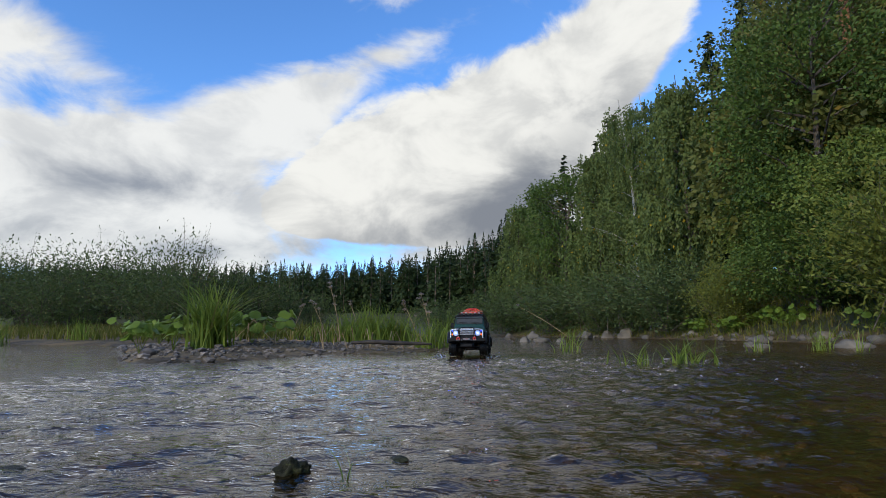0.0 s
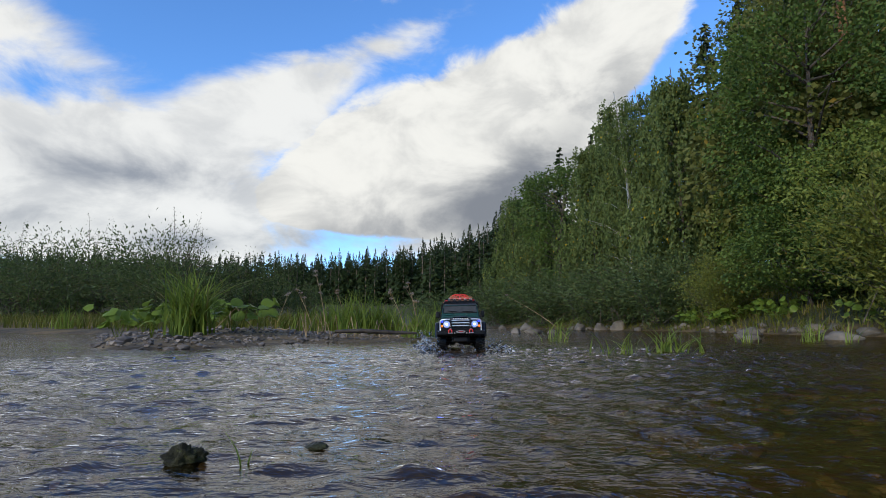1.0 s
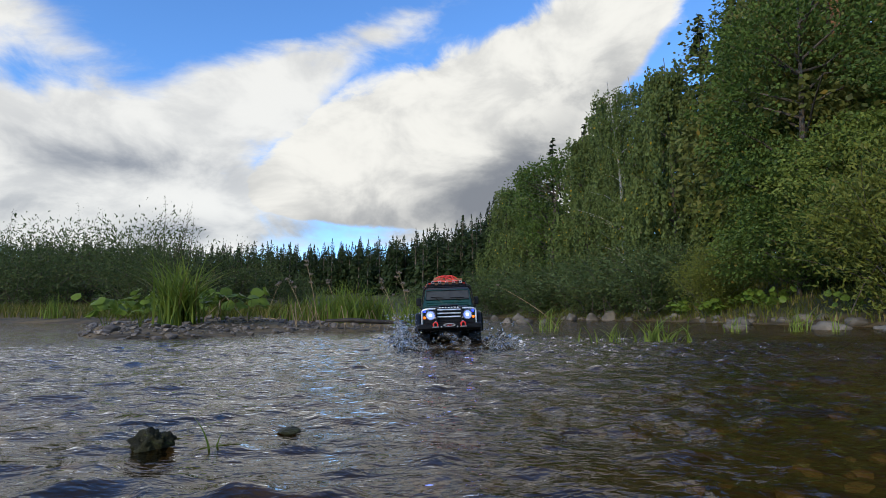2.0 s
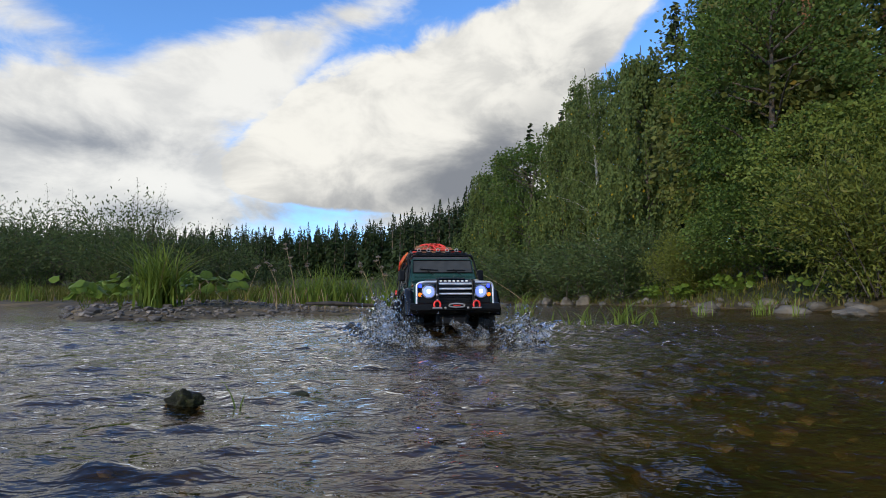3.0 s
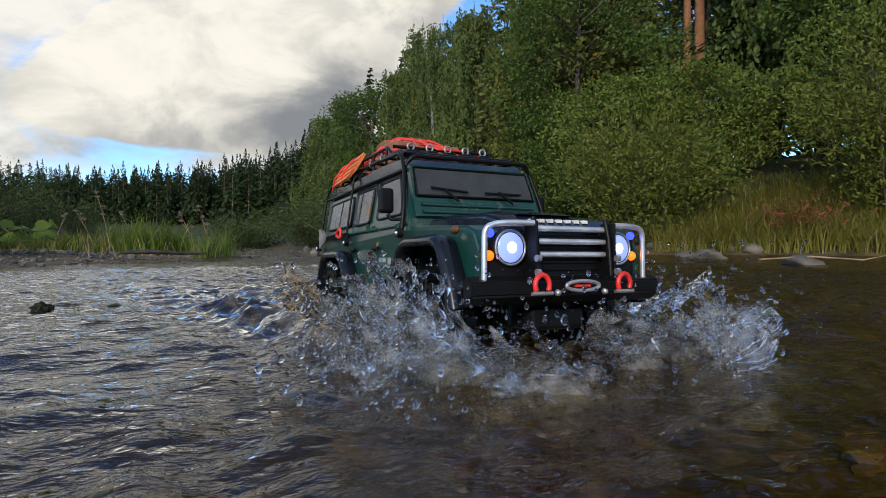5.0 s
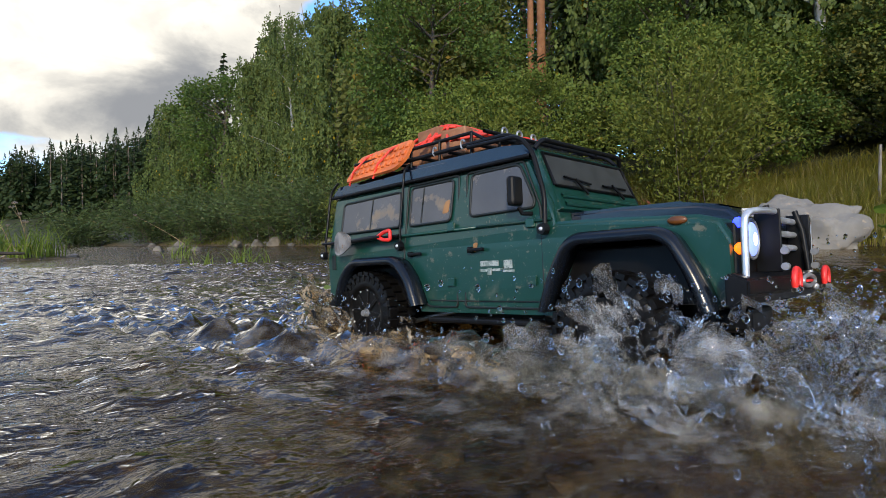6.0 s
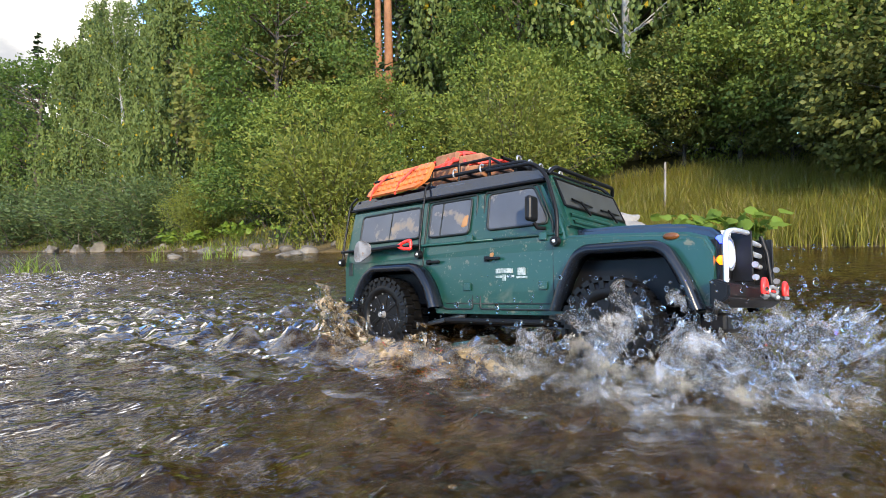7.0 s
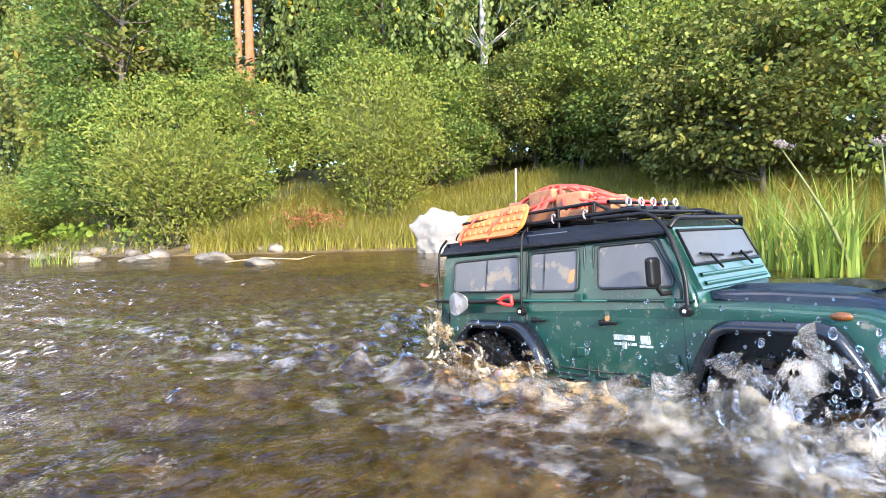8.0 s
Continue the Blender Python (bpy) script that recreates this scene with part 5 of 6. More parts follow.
def build_wheel(parent, x, y, s):
    """Tyre with lugs, dark rim with spokes and bolts; turns about its own y."""
    hub = new("wheel")
    hub.parent = parent
    hub.matrix_basis = pose(x, y, 0.066 if x > 0 else 0.074) @ Matrix.Scale(0.88, 4)
    prof = [(-0.021, 0.034), (-0.023, 0.040), (-0.022, 0.050), (-0.017, 0.0545), (0.017, 0.0545), (0.022, 0.050), (0.023, 0.040), (0.021, 0.034)]
    n = 40
    a = np.linspace(0, 2 * np.pi, n, endpoint=False)
    v = np.array([(r * math.cos(t), w, r * math.sin(t)) for t in a for w, r in prof])
    k = len(prof)
    f = np.array([(i * k + j, i * k + (j + 1) % k, ((i + 1) % n) * k + (j + 1) % k, ((i + 1) % n) * k + j) for i in range(n) for j in range(k)])
    tyre = link("tyre", mesh_np("tyre", v, f, C["tyre"], True), hub, "black lugged rubber tyre")
    lug = bmesh.new()
    for i in range(26):
        for row, (w0, w1) in enumerate(((-0.023, -0.010), (-0.0075, 0.0075), (0.010, 0.023))):
            t = 2 * math.pi * (i + 0.5 * (row == 1)) / 26
            add_box(lug, (0.053, w0, -0.0048), (0.0585, w1, 0.0048), 0, 1, Matrix.Rotation(-t, 4, "Y"))
        for w in (-0.0235, 0.0205):
            t = 2 * math.pi * (i + 0.5) / 26
            add_box(lug, (0.045, w, -0.003), (0.054, w + 0.003, 0.003), 0, 1, Matrix.Rotation(-t, 4, "Y"))
    part("tread", lug, C["tyre"], hub)
    bm = bmesh.new()
    bmesh.ops.create_cone(bm, cap_ends=True, segments=32, radius1=0.035, radius2=0.033, depth=0.036, matrix=Matrix.Rotation(math.pi / 2, 4, "X"))
    rim = part("rim", bm, C["black"], hub, "black wheel rim")
    for i in range(8):
        sp = bmesh.new()
        m = Matrix.Rotation(2 * math.pi * i / 8, 4, "Y")
        add_box(sp, (0.008, s * 0.018 - 0.002, -0.003), (0.031, s * 0.018 + 0.002, 0.003), 0.0008, 1, m)
        part("spoke", sp, C["black"], hub)
    bt = bmesh.new()
    for i in range(12):
        t = 2 * math.pi * i / 12
        bb = bmesh.new()
        bmesh.ops.create_icosphere(bb, subdivisions=1, radius=0.0016, matrix=pose(0.0325 * math.cos(t), s * 0.0185, 0.0325 * math.sin(t)))
        part("bolt", bb, C["steel"], hub)
    bmesh.ops.create_cone(bt, cap_ends=True, segments=10, radius1=0.006, radius2=0.004, depth=0.008, matrix=pose(0, s * 0.022, 0, 90))
    part("hub_cap", bt, C["steel"], hub)
    return hub


def build_car():
    car = thing("model_car", pose(0, 0, 0), "dark green radio-controlled off-road car with loaded roof rack", "model car")
    # body shell with its wheel arches cut out
    shell = [(-0.276, 0.092), (-0.279, 0.165), (-0.275, 0.229), (0.064, 0.231), (0.075, 0.212), (0.094, 0.174), (0.097, 0.164), (0.150, 0.1625), (0.225, 0.158), (0.241, 0.153), (0.247, 0.142), (0.247, 0.088),
             (0.238, 0.088), (0.228, 0.115), (0.212, 0.137), (0.200, 0.1425), (0.126, 0.1425), (0.112, 0.135), (0.098, 0.105), (0.092, 0.077),
             (-0.092, 0.077), (-0.100, 0.100), (-0.110, 0.126), (-0.124, 0.1345), (-0.205, 0.1345), (-0.220, 0.124), (-0.232, 0.095)]
    bm = slab(shell, -HALF, HALF, lean_in)
    es = [e for e in bm.edges if e.calc_length() > 0.01 and abs(abs(e.verts[0].co.y) - abs(e.verts[1].co.y)) < 0.02 and e.verts[0].co.y * e.verts[1].co.y > 0 and min(v.co.z for v in e.verts) > 0.135]
    bmesh.ops.bevel(bm, geom=es, offset=0.004, segments=3, affect="EDGES")
    body = part("body", bm, C["paint"], car, "dark green painted body, splashed with mud")
    boxed("chassis", (-0.225, -0.040, 0.062), (0.215, 0.040, 0.10), C["black"], car, 0.004)
    boxed("wheel_well", (0.093, -0.080, 0.088), (0.238, 0.080, 0.1375), C["black"], car, 0.002)
    boxed("wheel_well", (-0.225, -0.080, 0.088), (-0.095, 0.080, 0.1315), C["black"], car, 0.002)
    for x in (-0.180, 0.150):
        piped("axle", [(x, -0.075, 0.068), (x, 0.075, 0.068)], 0.010, C["black"], car)
        for s in (-1, 1):
            coil = [(x - 0.012 + 0.005 * math.cos(t), s * 0.068 + 0.005 * math.sin(t), 0.075 + 0.055 * t / 44) for t in np.linspace(0, 44, 60)]
            piped("spring", coil, 0.0011, C["steel"], car, "", 5)
            piped("link_rod", [(x, s * 0.05, 0.055), (x - (0.10 if x > 0 else -0.10), s * 0.045, 0.075)], 0.003, C["steel"], car)
    # roof, gutter and rear corner
    roof = [(-0.281, 0.2295), (-0.281, 0.239), (-0.272, 0.246), (-0.10, 0.2505), (0.026, 0.2495), (0.058, 0.2455), (0.067, 0.238), (0.067, 0.2315)]
    bm = slab(roof, -0.082, 0.082)
    es = [e for e in bm.edges if e.verts[0].co.y * e.verts[1].co.y > 0 and min(v.co.z for v in e.verts) > 0.236]
    bmesh.ops.bevel(bm, geom=es, offset=0.006, segments=4, affect="EDGES")
    part("roof", bm, C["roof"], car, "glossy navy black roof")
    for s in (-1, 1):
        piped("gutter", [(-0.281, s * 0.0825, 0.2305), (-0.1, s * 0.0832, 0.2315), (0.065, s * 0.0825, 0.2325)], 0.0022, C["black"], car)
        boxed("roof_window", (-0.115, s * 0.0795 - 0.0016, 0.2375), (-0.055, s * 0.0795 + 0.0016, 0.2455), C["pane"], car, 0.001)
    # side windows, seams, handles
    q = [(-0.248, 0.1775), (-0.249, 0.2185), (-0.130, 0.221), (-0.1255, 0.178)]
    a = [(-0.108, 0.177), (-0.110, 0.2228), (-0.040, 0.2235), (-0.040, 0.1775)]
    d = [(-0.011, 0.179), (-0.013, 0.2248), (0.051, 0.226), (0.073, 0.187), (0.072, 0.180)]
    for s in (-1, 1):
        for w, bars in ((q, -0.185), (a, -0.088), (d, None)):
            win = side_panel("window", w, C["pane"], car, s, 0.0006, "clouded grey side window", 0.006)
            outline("seal", w, C["seam"], win, s, 0.0016, 0.006)
            if bars:
                outline("divider", [(bars, 0.179), (bars, 0.200), (bars, 0.221)], C["seam"], win, s, 0.0010, 0.0, False)
        rear_door = [(-0.116, 0.226), (-0.032, 0.227), (-0.032, 0.083), (-0.078, 0.083), (-0.116, 0.135)]
        front_door = [(-0.020, 0.227), (0.056, 0.228), (0.081, 0.178), (0.082, 0.083), (-0.020, 0.083)]
        for dr in (rear_door, front_door):
            outline("door_seam", dr, C["seam"], body, s, 0.0013, 0.004)
        outline("belt_crease", [(-0.277, 0.166), (0.0, 0.1665), (0.094, 0.1665)], C["paint"], body, s, 0.0016, 0.0, False)
        outline("sill_seam", [(-0.075, 0.090), (0.0, 0.0895), (0.085, 0.090)], C["seam"], body, s, 0.0008, 0.0, False)
        for x in (-0.095, 0.000):
            h = boxed("door_handle", (x - 0.010, s * 0.0965 - 0.002, 0.1415), (x + 0.012, s * 0.0965 + 0.002, 0.145), C["black"], car, 0.001)
            boxed("handle_mount", (x - 0.011, s * 0.094 - 0.0025, 0.140), (x - 0.006, s * 0.094 + 0.0025, 0.1465), C["black"], h, 0.0008)
        for x, z in ((-0.036, 0.170), (-0.038, 0.110), (0.070, 0.165), (0.070, 0.110)):
            boxed("hinge", (x - 0.005, s * 0.0935 - 0.0016, z - 0.0045), (x + 0.005, s * 0.0935 + 0.0016, z + 0.0045), C["paint"], car, 0.0008)
        boxed("rear_lamp", (-0.268, s * 0.0925 - 0.001, 0.130), (-0.260, s * 0.0925 + 0.001, 0.150), C["seam"], car, 0.0008)
        bm = bmesh.new()
        bmesh.ops.create_icosphere(bm, subdivisions=3, radius=1.0)
        for v in bm.verts:
            v.co = Vector((v.co.x * 0.008 + 0.210, v.co.y * 0.003 + s * 0.0925, v.co.z * 0.0036 + 0.1545))
        part("marker_lamp", bm, C["amber_dull"], car, "dull amber side marker lens", True)
        # fender flares
        for cx, hw, top in ((0.163, 0.071, 0.1435), (-0.160, 0.075, 0.1355)):
            prof = [(cx + hw, 0.084), (cx + hw * 0.86, 0.112), (cx + hw * 0.66, top - 0.006), (cx + hw * 0.50, top), (cx - hw * 0.50, top), (cx - hw * 0.66, top - 0.006), (cx - hw * 0.86, 0.112), (cx - hw, 0.082)]
            path = rounded([(x, 0, z) for x, z in prof], 0.012)
            n = len(path)
            vs = []
            for i, p in enumerate(path):
                x, z = p[0], p[2]
                up = np.array([(x - cx) * 0.5, z - 0.075])
                up = up / np.linalg.norm(up)
                for off, yy in ((0.006, HALF - 0.004), (0.0075, 0.106), (0.003, 0.113), (-0.003, 0.112), (-0.002, HALF - 0.006)):
                    vs.append((x + up[0] * off, s * yy, z + up[1] * off))
            f = [(i * 5 + j, i * 5 + (j + 1) % 5, (i + 1) * 5 + (j + 1) % 5, (i + 1) * 5 + j) for i in range(n - 1) for j in range(5)]
            link("fender_flare", mesh_np("fender_flare", vs, f, C["flare"], True), car, "glossy black fender flare")
        # mirror
        arm = piped("mirror_arm", [(0.070, s * 0.090, 0.174), (0.066, s * 0.100, 0.174), (0.064, s * 0.103, 0.180)], 0.0022, C["black"], car)
        boxed("mirror", (0.057, s * 0.1045 - 0.009, 0.181), (0.066, s * 0.1045 + 0.009, 0.210), C["black"], car, 0.004, "dusty black door mirror", None, 3)
        # exterior cage
        piped("cage_tube", rounded([(-0.02, s * 0.080, 0.256), (0.052, s * 0.083, 0.254), (0.070, s * 0.0855, 0.236), (0.087, s * 0.0925, 0.190), (0.089, s * 0.0965, 0.158)], 0.010), 0.0023, C["black"], car)
        piped("cage_tube", rounded([(-0.118, s * 0.079, 0.253), (-0.118, s * 0.087, 0.246), (-0.118, s * 0.097, 0.172), (-0.118, s * 0.097, 0.156)], 0.006), 0.0015, C["black"], car)
        piped("cage_tube", rounded([(-0.268, s * 0.080, 0.251), (-0.281, s * 0.0835, 0.239), (-0.281, s * 0.094, 0.170), (-0.279, s * 0.096, 0.150)], 0.008), 0.0017, C["black"], car)
        piped("cage_tube", [(-0.280, s * 0.099, 0.166), (-0.118, s * 0.099, 0.166)], 0.0020, C["black"], car)
        for x, z in ((0.088, 0.1575), (-0.118, 0.154), (-0.279, 0.150)):
            bm = bmesh.new()
            bmesh.ops.create_cone(bm, cap_ends=True, segments=14, radius1=0.0060, radius2=0.0050, depth=0.006, matrix=pose(x, s * 0.099, z, 90))
            mount = part("cage_mount", bm, C["black"], car)
            bm = bmesh.new()
            bmesh.ops.create_icosphere(bm, subdivisions=2, radius=0.0022, matrix=pose(x, s * 0.1018, z))
            part("bolt", bm, C["chrome"], mount)
    # windscreen, scuttle, wipers
    scr = thing_part("windscreen_frame", car)

    def on_screen(y, t, out):
        """A point on the sloping screen: t from its foot to its top."""
        return (0.0975 - 0.0265 * t + out * 0.93, y, 0.1745 + 0.0595 * t + out * 0.38)
    bm = bmesh.new()
    w0, w1 = 0.083, 0.080
    pts = [on_screen(-w0, 0.02, 0.002), on_screen(w0, 0.02, 0.002), on_screen(w1, 1.05, 0.002), on_screen(-w1, 1.05, 0.002)]
    back = [on_screen(-w0, 0.02, -0.006), on_screen(w0, 0.02, -0.006), on_screen(w1, 1.05, -0.006), on_screen(-w1, 1.05, -0.006)]
    a4, b4 = [bm.verts.new(p) for p in pts], [bm.verts.new(p) for p in back]
    bm.faces.new(a4)
    for i in range(4):
        bm.faces.new((a4[i], b4[i], b4[(i + 1) % 4], a4[(i + 1) % 4]))
    bmesh.ops.recalc_face_normals(bm, faces=bm.faces)
    part("screen_frame", bm, C["paint"], scr)
    bm = bmesh.new()
    vs = [bm.verts.new(on_screen(y, t, 0.0032)) for y, t in loop_round([(-0.077, 0.42), (0.077, 0.42), (0.075, 0.97), (-0.075, 0.97)], 0.004, 3)]
    bm.faces.new(vs)
    part("glass", bm, C["windscreen"], scr, "dark dusty windscreen")
    piped("glass_seal", [on_screen(-0.078, 0.41, 0.003), on_screen(0.078, 0.41, 0.003), on_screen(0.076, 0.98, 0.003), on_screen(-0.076, 0.98, 0.003), on_screen(-0.078, 0.41, 0.003)], 0.0018, C["black"], scr)
    for k in range(2):
        z = 0.10 + 0.14 * k
        piped("vent_rib", [on_screen(-0.074, z, 0.0025), on_screen(0.074, z, 0.0025)], 0.0022, C["paint"], scr)
    for y0, y1 in ((-0.028, -0.060), (0.045, 0.010)):
        wp = piped("wiper", [on_screen(y0, 0.30, 0.006), on_screen((y0 + y1) / 2, 0.52, 0.008)], 0.0014, C["black"], scr)
        piped("wiper_blade", [on_screen(y0 + 0.014, 0.50, 0.006), on_screen(y1, 0.56 if y0 < 0 else 0.50, 0.006)], 0.0013, C["black"], scr)
    piped("screen_bar", rounded([(0.071, -0.083, 0.238), (0.075, -0.076, 0.247), (0.075, 0.076, 0.247), (0.071, 0.083, 0.238)], 0.006), 0.0026, C["black"], car)
    # bonnet with raised centre
    hood = [(0.096, 0.1625), (0.096, 0.1735), (0.150, 0.1735), (0.215, 0.1695), (0.238, 0.164), (0.2475, 0.156), (0.2475, 0.148), (0.20, 0.155)]
    bm = slab(hood, -0.066, 0.066)
    es = [e for e in bm.edges if e.verts[0].co.y * e.verts[1].co.y > 0 and min(v.co.z for v in e.verts) > 0.150]
    bmesh.ops.bevel(bm, geom=es, offset=0.004, segments=3, affect="EDGES")
    bonnet = part("bonnet", bm, C["roof"], car, "dark navy bonnet")
    bm = slab([(0.095, 0.1725), (0.110, 0.1775), (0.190, 0.1765), (0.222, 0.170), (0.20, 0.168)], -0.032, 0.032)
    bmesh.ops.bevel(bm, geom=[e for e in bm.edges if min(v.co.z for v in e.verts) > 0.1715], offset=0.003, segments=2, affect="EDGES")
    part("bonnet_bulge", bm, C["roof"], bonnet)
    for k in range(7):
        y = -0.030 + 0.010 * k
        boxed("letter_bar", (0.2380, y - 0.0027, 0.1610), (0.2432, y + 0.0027, 0.1642), C["white"], bonnet, 0.0, "", pose(0, 0, 0))
    # front: grille, lamps, bars
    boxed("grille", (0.240, -0.084, 0.092), (0.2495, 0.084, 0.150), C["black"], car, 0.002)
    for k in range(7):
        z = 0.104 + 0.0065 * k
        boxed("grille_slat", (0.2485, -0.038, z), (0.2515, 0.038, z + 0.003), C["black"], car, 0.0006)
    for k, z in enumerate((0.1545, 0.1430, 0.1315)):
        piped("grille_bar", [(0.2560, -0.041, z), (0.2570, 0, z), (0.2560, 0.041, z)], 0.0027, C["chrome"], car, "polished steel grille bar")
    for s in (-1, 1):
        bm = bmesh.new()
        bmesh.ops.create_cone(bm, cap_ends=True, segments=28, radius1=0.0165, radius2=0.0158, depth=0.007, matrix=pose(0.2495, s * 0.0605, 0.1375, 0, 90, 0))
        ring = part("headlight", bm, C["seam"], car, "lit round headlight")
        bm = bmesh.new()
        bmesh.ops.create_uvsphere(bm, u_segments=20, v_segments=10, radius=0.0133, matrix=pose(0.2528, s * 0.0605, 0.1375) @ Matrix.Diagonal((0.22, 1, 1, 1)))
        part("lens", bm, C["lamp"], ring, "glowing blue-white lens", True)
        bm = bmesh.new()
        bmesh.ops.create_uvsphere(bm, u_segments=14, v_segments=8, radius=0.0062, matrix=pose(0.2545, s * 0.0605, 0.1375) @ Matrix.Diagonal((0.28, 1, 1, 1)))
        part("bulb", bm, C["bulb"], ring, "white glowing bulb", True)
        piped("bezel", [(0.2531, s * 0.0605 + 0.0150 * math.cos(u), 0.1375 + 0.0150 * math.sin(u)) for u in np.linspace(0, 2 * math.pi, 25)], 0.0011, C["steel"], ring)
        for z, mt, nm, yy, r in ((0.150, C["blue"], "blue_led", 0.0795, 0.0040), (0.1305, C["amber"], "indicator", 0.0805, 0.0046)):
            bm = bmesh.new()
            bmesh.ops.create_uvsphere(bm, u_segments=12, v_segments=8, radius=r, matrix=pose(0.2500, s * yy, z))
            part(nm, bm, mt, car, "glowing small front lamp", True)
        piped("bull_bar", rounded([(0.2645, s * 0.044, 0.1585), (0.2615, s * 0.070, 0.1585), (0.2570, s * 0.0885, 0.1560), (0.2560, s * 0.0890, 0.098)], 0.012), 0.0026, C["chrome"], car, "polished tube round the headlight")
        piped("bar_strut", [(0.258, s * 0.0405, 0.164), (0.263, s * 0.0405, 0.146), (0.266, s * 0.040, 0.112)], 0.0023, C["black"], car)
        for z in (0.128, 0.116):
            bm = bmesh.new()
            bmesh.ops.create_cone(bm, cap_ends=True, segments=10, radius1=0.003, radius2=0.003, depth=0.004, matrix=pose(0.2705, s * 0.044, z, 90))
            part("bolt", bm, C["steel"], car)
        boxed("guard_plate", (0.250, s * 0.0432 - 0.0012, 0.112), (0.2685, s * 0.0432 + 0.0012, 0.1605), C["black"], car, 0.0008)
        # shackles hang from the bumper
        t = np.linspace(-0.6, math.pi + 0.6, 14)
        arc = [(0.2775, s * 0.045 + 0.0072 * math.cos(u), 0.1055 + 0.0085 * math.sin(u)) for u in t]
        sh = piped("shackle", arc, 0.0023, C["red"], car, "red tow shackle")
        piped("pin", [(0.2775, s * 0.045 - 0.0105, 0.0985), (0.2775, s * 0.045 + 0.0105, 0.0985)], 0.0018, C["steel"], sh)
    bump_prof = [(0.246, 0.088), (0.246, 0.110), (0.260, 0.113), (0.2725, 0.108), (0.2725, 0.096), (0.262, 0.088)]
    bm = slab(bump_prof, -0.104, 0.104)
    for v in bm.verts:
        if abs(v.co.y) > 0.05 and v.co.x > 0.255:
            v.co.x -= 0.010
    bmesh.ops.bevel(bm, geom=list(bm.edges), offset=0.0016, segments=2, affect="EDGES")
    bumper = part("bumper", bm, C["black"], car, "black steel front bumper")
    path = [(0.2750, 0.018 * math.cos(u), 0.104 + 0.0042 * math.sin(u)) for u in np.linspace(0, 2 * math.pi, 25)]
    fl = piped("fairlead", path, 0.0018, C["steel"], car, "steel winch fairlead")
    boxed("fairlead_plate", (0.2715, -0.008, 0.1028), (0.2765, 0.008, 0.1050), C["red"], fl, 0.0008)
    for y in (-0.026, 0.026):
        bm = bmesh.new()
        bmesh.ops.create_icosphere(bm, subdivisions=2, radius=0.003, matrix=pose(0.2735, y, 0.0985))
        part("bolt", bm, C["steel"], car)
    boxed("skid_plate", (0.205, -0.030, 0.062), (0.240, 0.030, 0.082), C["black"], car, 0.004, "", None)
    boxed("rear_bumper", (-0.296, -0.085, 0.080), (-0.273, 0.085, 0.100), C["black"], car, 0.003)
    boxed("rear_door", (-0.284, -0.062, 0.100), (-0.2775, 0.062, 0.226), C["paint"], car, 0.003)
    boxed("rear_step", (-0.072, -0.099, 0.066), (0.075, -0.080, 0.072), C["black"], car, 0.002)
    # door print: plain pale bars in place of the lettering
    for x0, x1, z0, z1 in ((0.004, 0.028, 0.1255, 0.1310), (0.004, 0.0125, 0.1200, 0.1228), (0.0135, 0.0185, 0.1165, 0.1238), (0.0200, 0.0300, 0.1203, 0.1228), (0.0335, 0.0480, 0.1190, 0.1212), (0.0350, 0.0455, 0.1225, 0.1310)):
        side_panel("print_bar", [(x0, z0), (x0, z1), (x1, z1), (x1, z0)], C["print"], body, -1, 0.0008, "", 0.0008)
    side_panel("mud_spot", [(-0.054, 0.186), (-0.050, 0.200), (-0.043, 0.202), (-0.044, 0.187)], C["mud"], body, -1, 0.0010, "dried mud blot", 0.003)
    side_panel("mud_spot", [(-0.004, 0.140), (-0.005, 0.150), (0.001, 0.151), (-0.001, 0.143)], C["mud"], body, -1, 0.0010, "dried mud blot", 0.002)
    # shovel on the side
    sv = thing_part("shovel", car)
    bm = bmesh.new()
    prof = loop_round([(-0.240, 0.150), (-0.240, 0.172), (-0.222, 0.181), (-0.204, 0.172), (-0.204, 0.158), (-0.222, 0.147)], 0.010)
    va = [bm.verts.new((x, -0.107 - 0.004 * math.cos((x + 0.222) * 80), z)) for x, z in prof]
    vb = [bm.verts.new((v.co.x, v.co.y + 0.0018, v.co.z)) for v in va]
    bm.faces.new(va)
    bm.faces.new(vb[::-1])
    for i in range(len(va)):
        bm.faces.new((va[i], vb[i], vb[(i + 1) % len(va)], va[(i + 1) % len(va)]))
    part("blade", bm, C["blade"], sv, "grey shovel blade caked with mud")
    piped("handle", [(-0.206, -0.104, 0.165), (-0.146, -0.104, 0.167)], 0.0028, C["black"], sv)
    piped("grip", rounded([(-0.152, -0.104, 0.167), (-0.140, -0.104, 0.172), (-0.128, -0.104, 0.1735), (-0.1275, -0.104, 0.1620), (-0.140, -0.104, 0.1625), (-0.152, -0.104, 0.1665)], 0.003), 0.0024, C["red"], sv, "red grip")
    # roof rack and load
    rk = thing_part("roof_rack", car)
    for s in (-1, 1):
        piped("rail", rounded([(-0.250, s * 0.076, 0.250), (-0.245, s * 0.076, 0.258), (0.030, s * 0.074, 0.261), (0.046, s * 0.074, 0.254)], 0.01), 0.0026, C["black"], rk)
        piped("rail", [(-0.235, s * 0.074, 0.272), (-0.02, s * 0.072, 0.274), (0.000, s * 0.072, 0.262)], 0.0020, C["black"], rk)
        for x in (-0.22, -0.17, -0.12, -0.07, -0.02, 0.02):
            piped("stanchion", [(x, s * 0.074, 0.250), (x, s * 0.073, 0.273 if x < 0 else 0.261)], 0.0018, C["black"], rk)
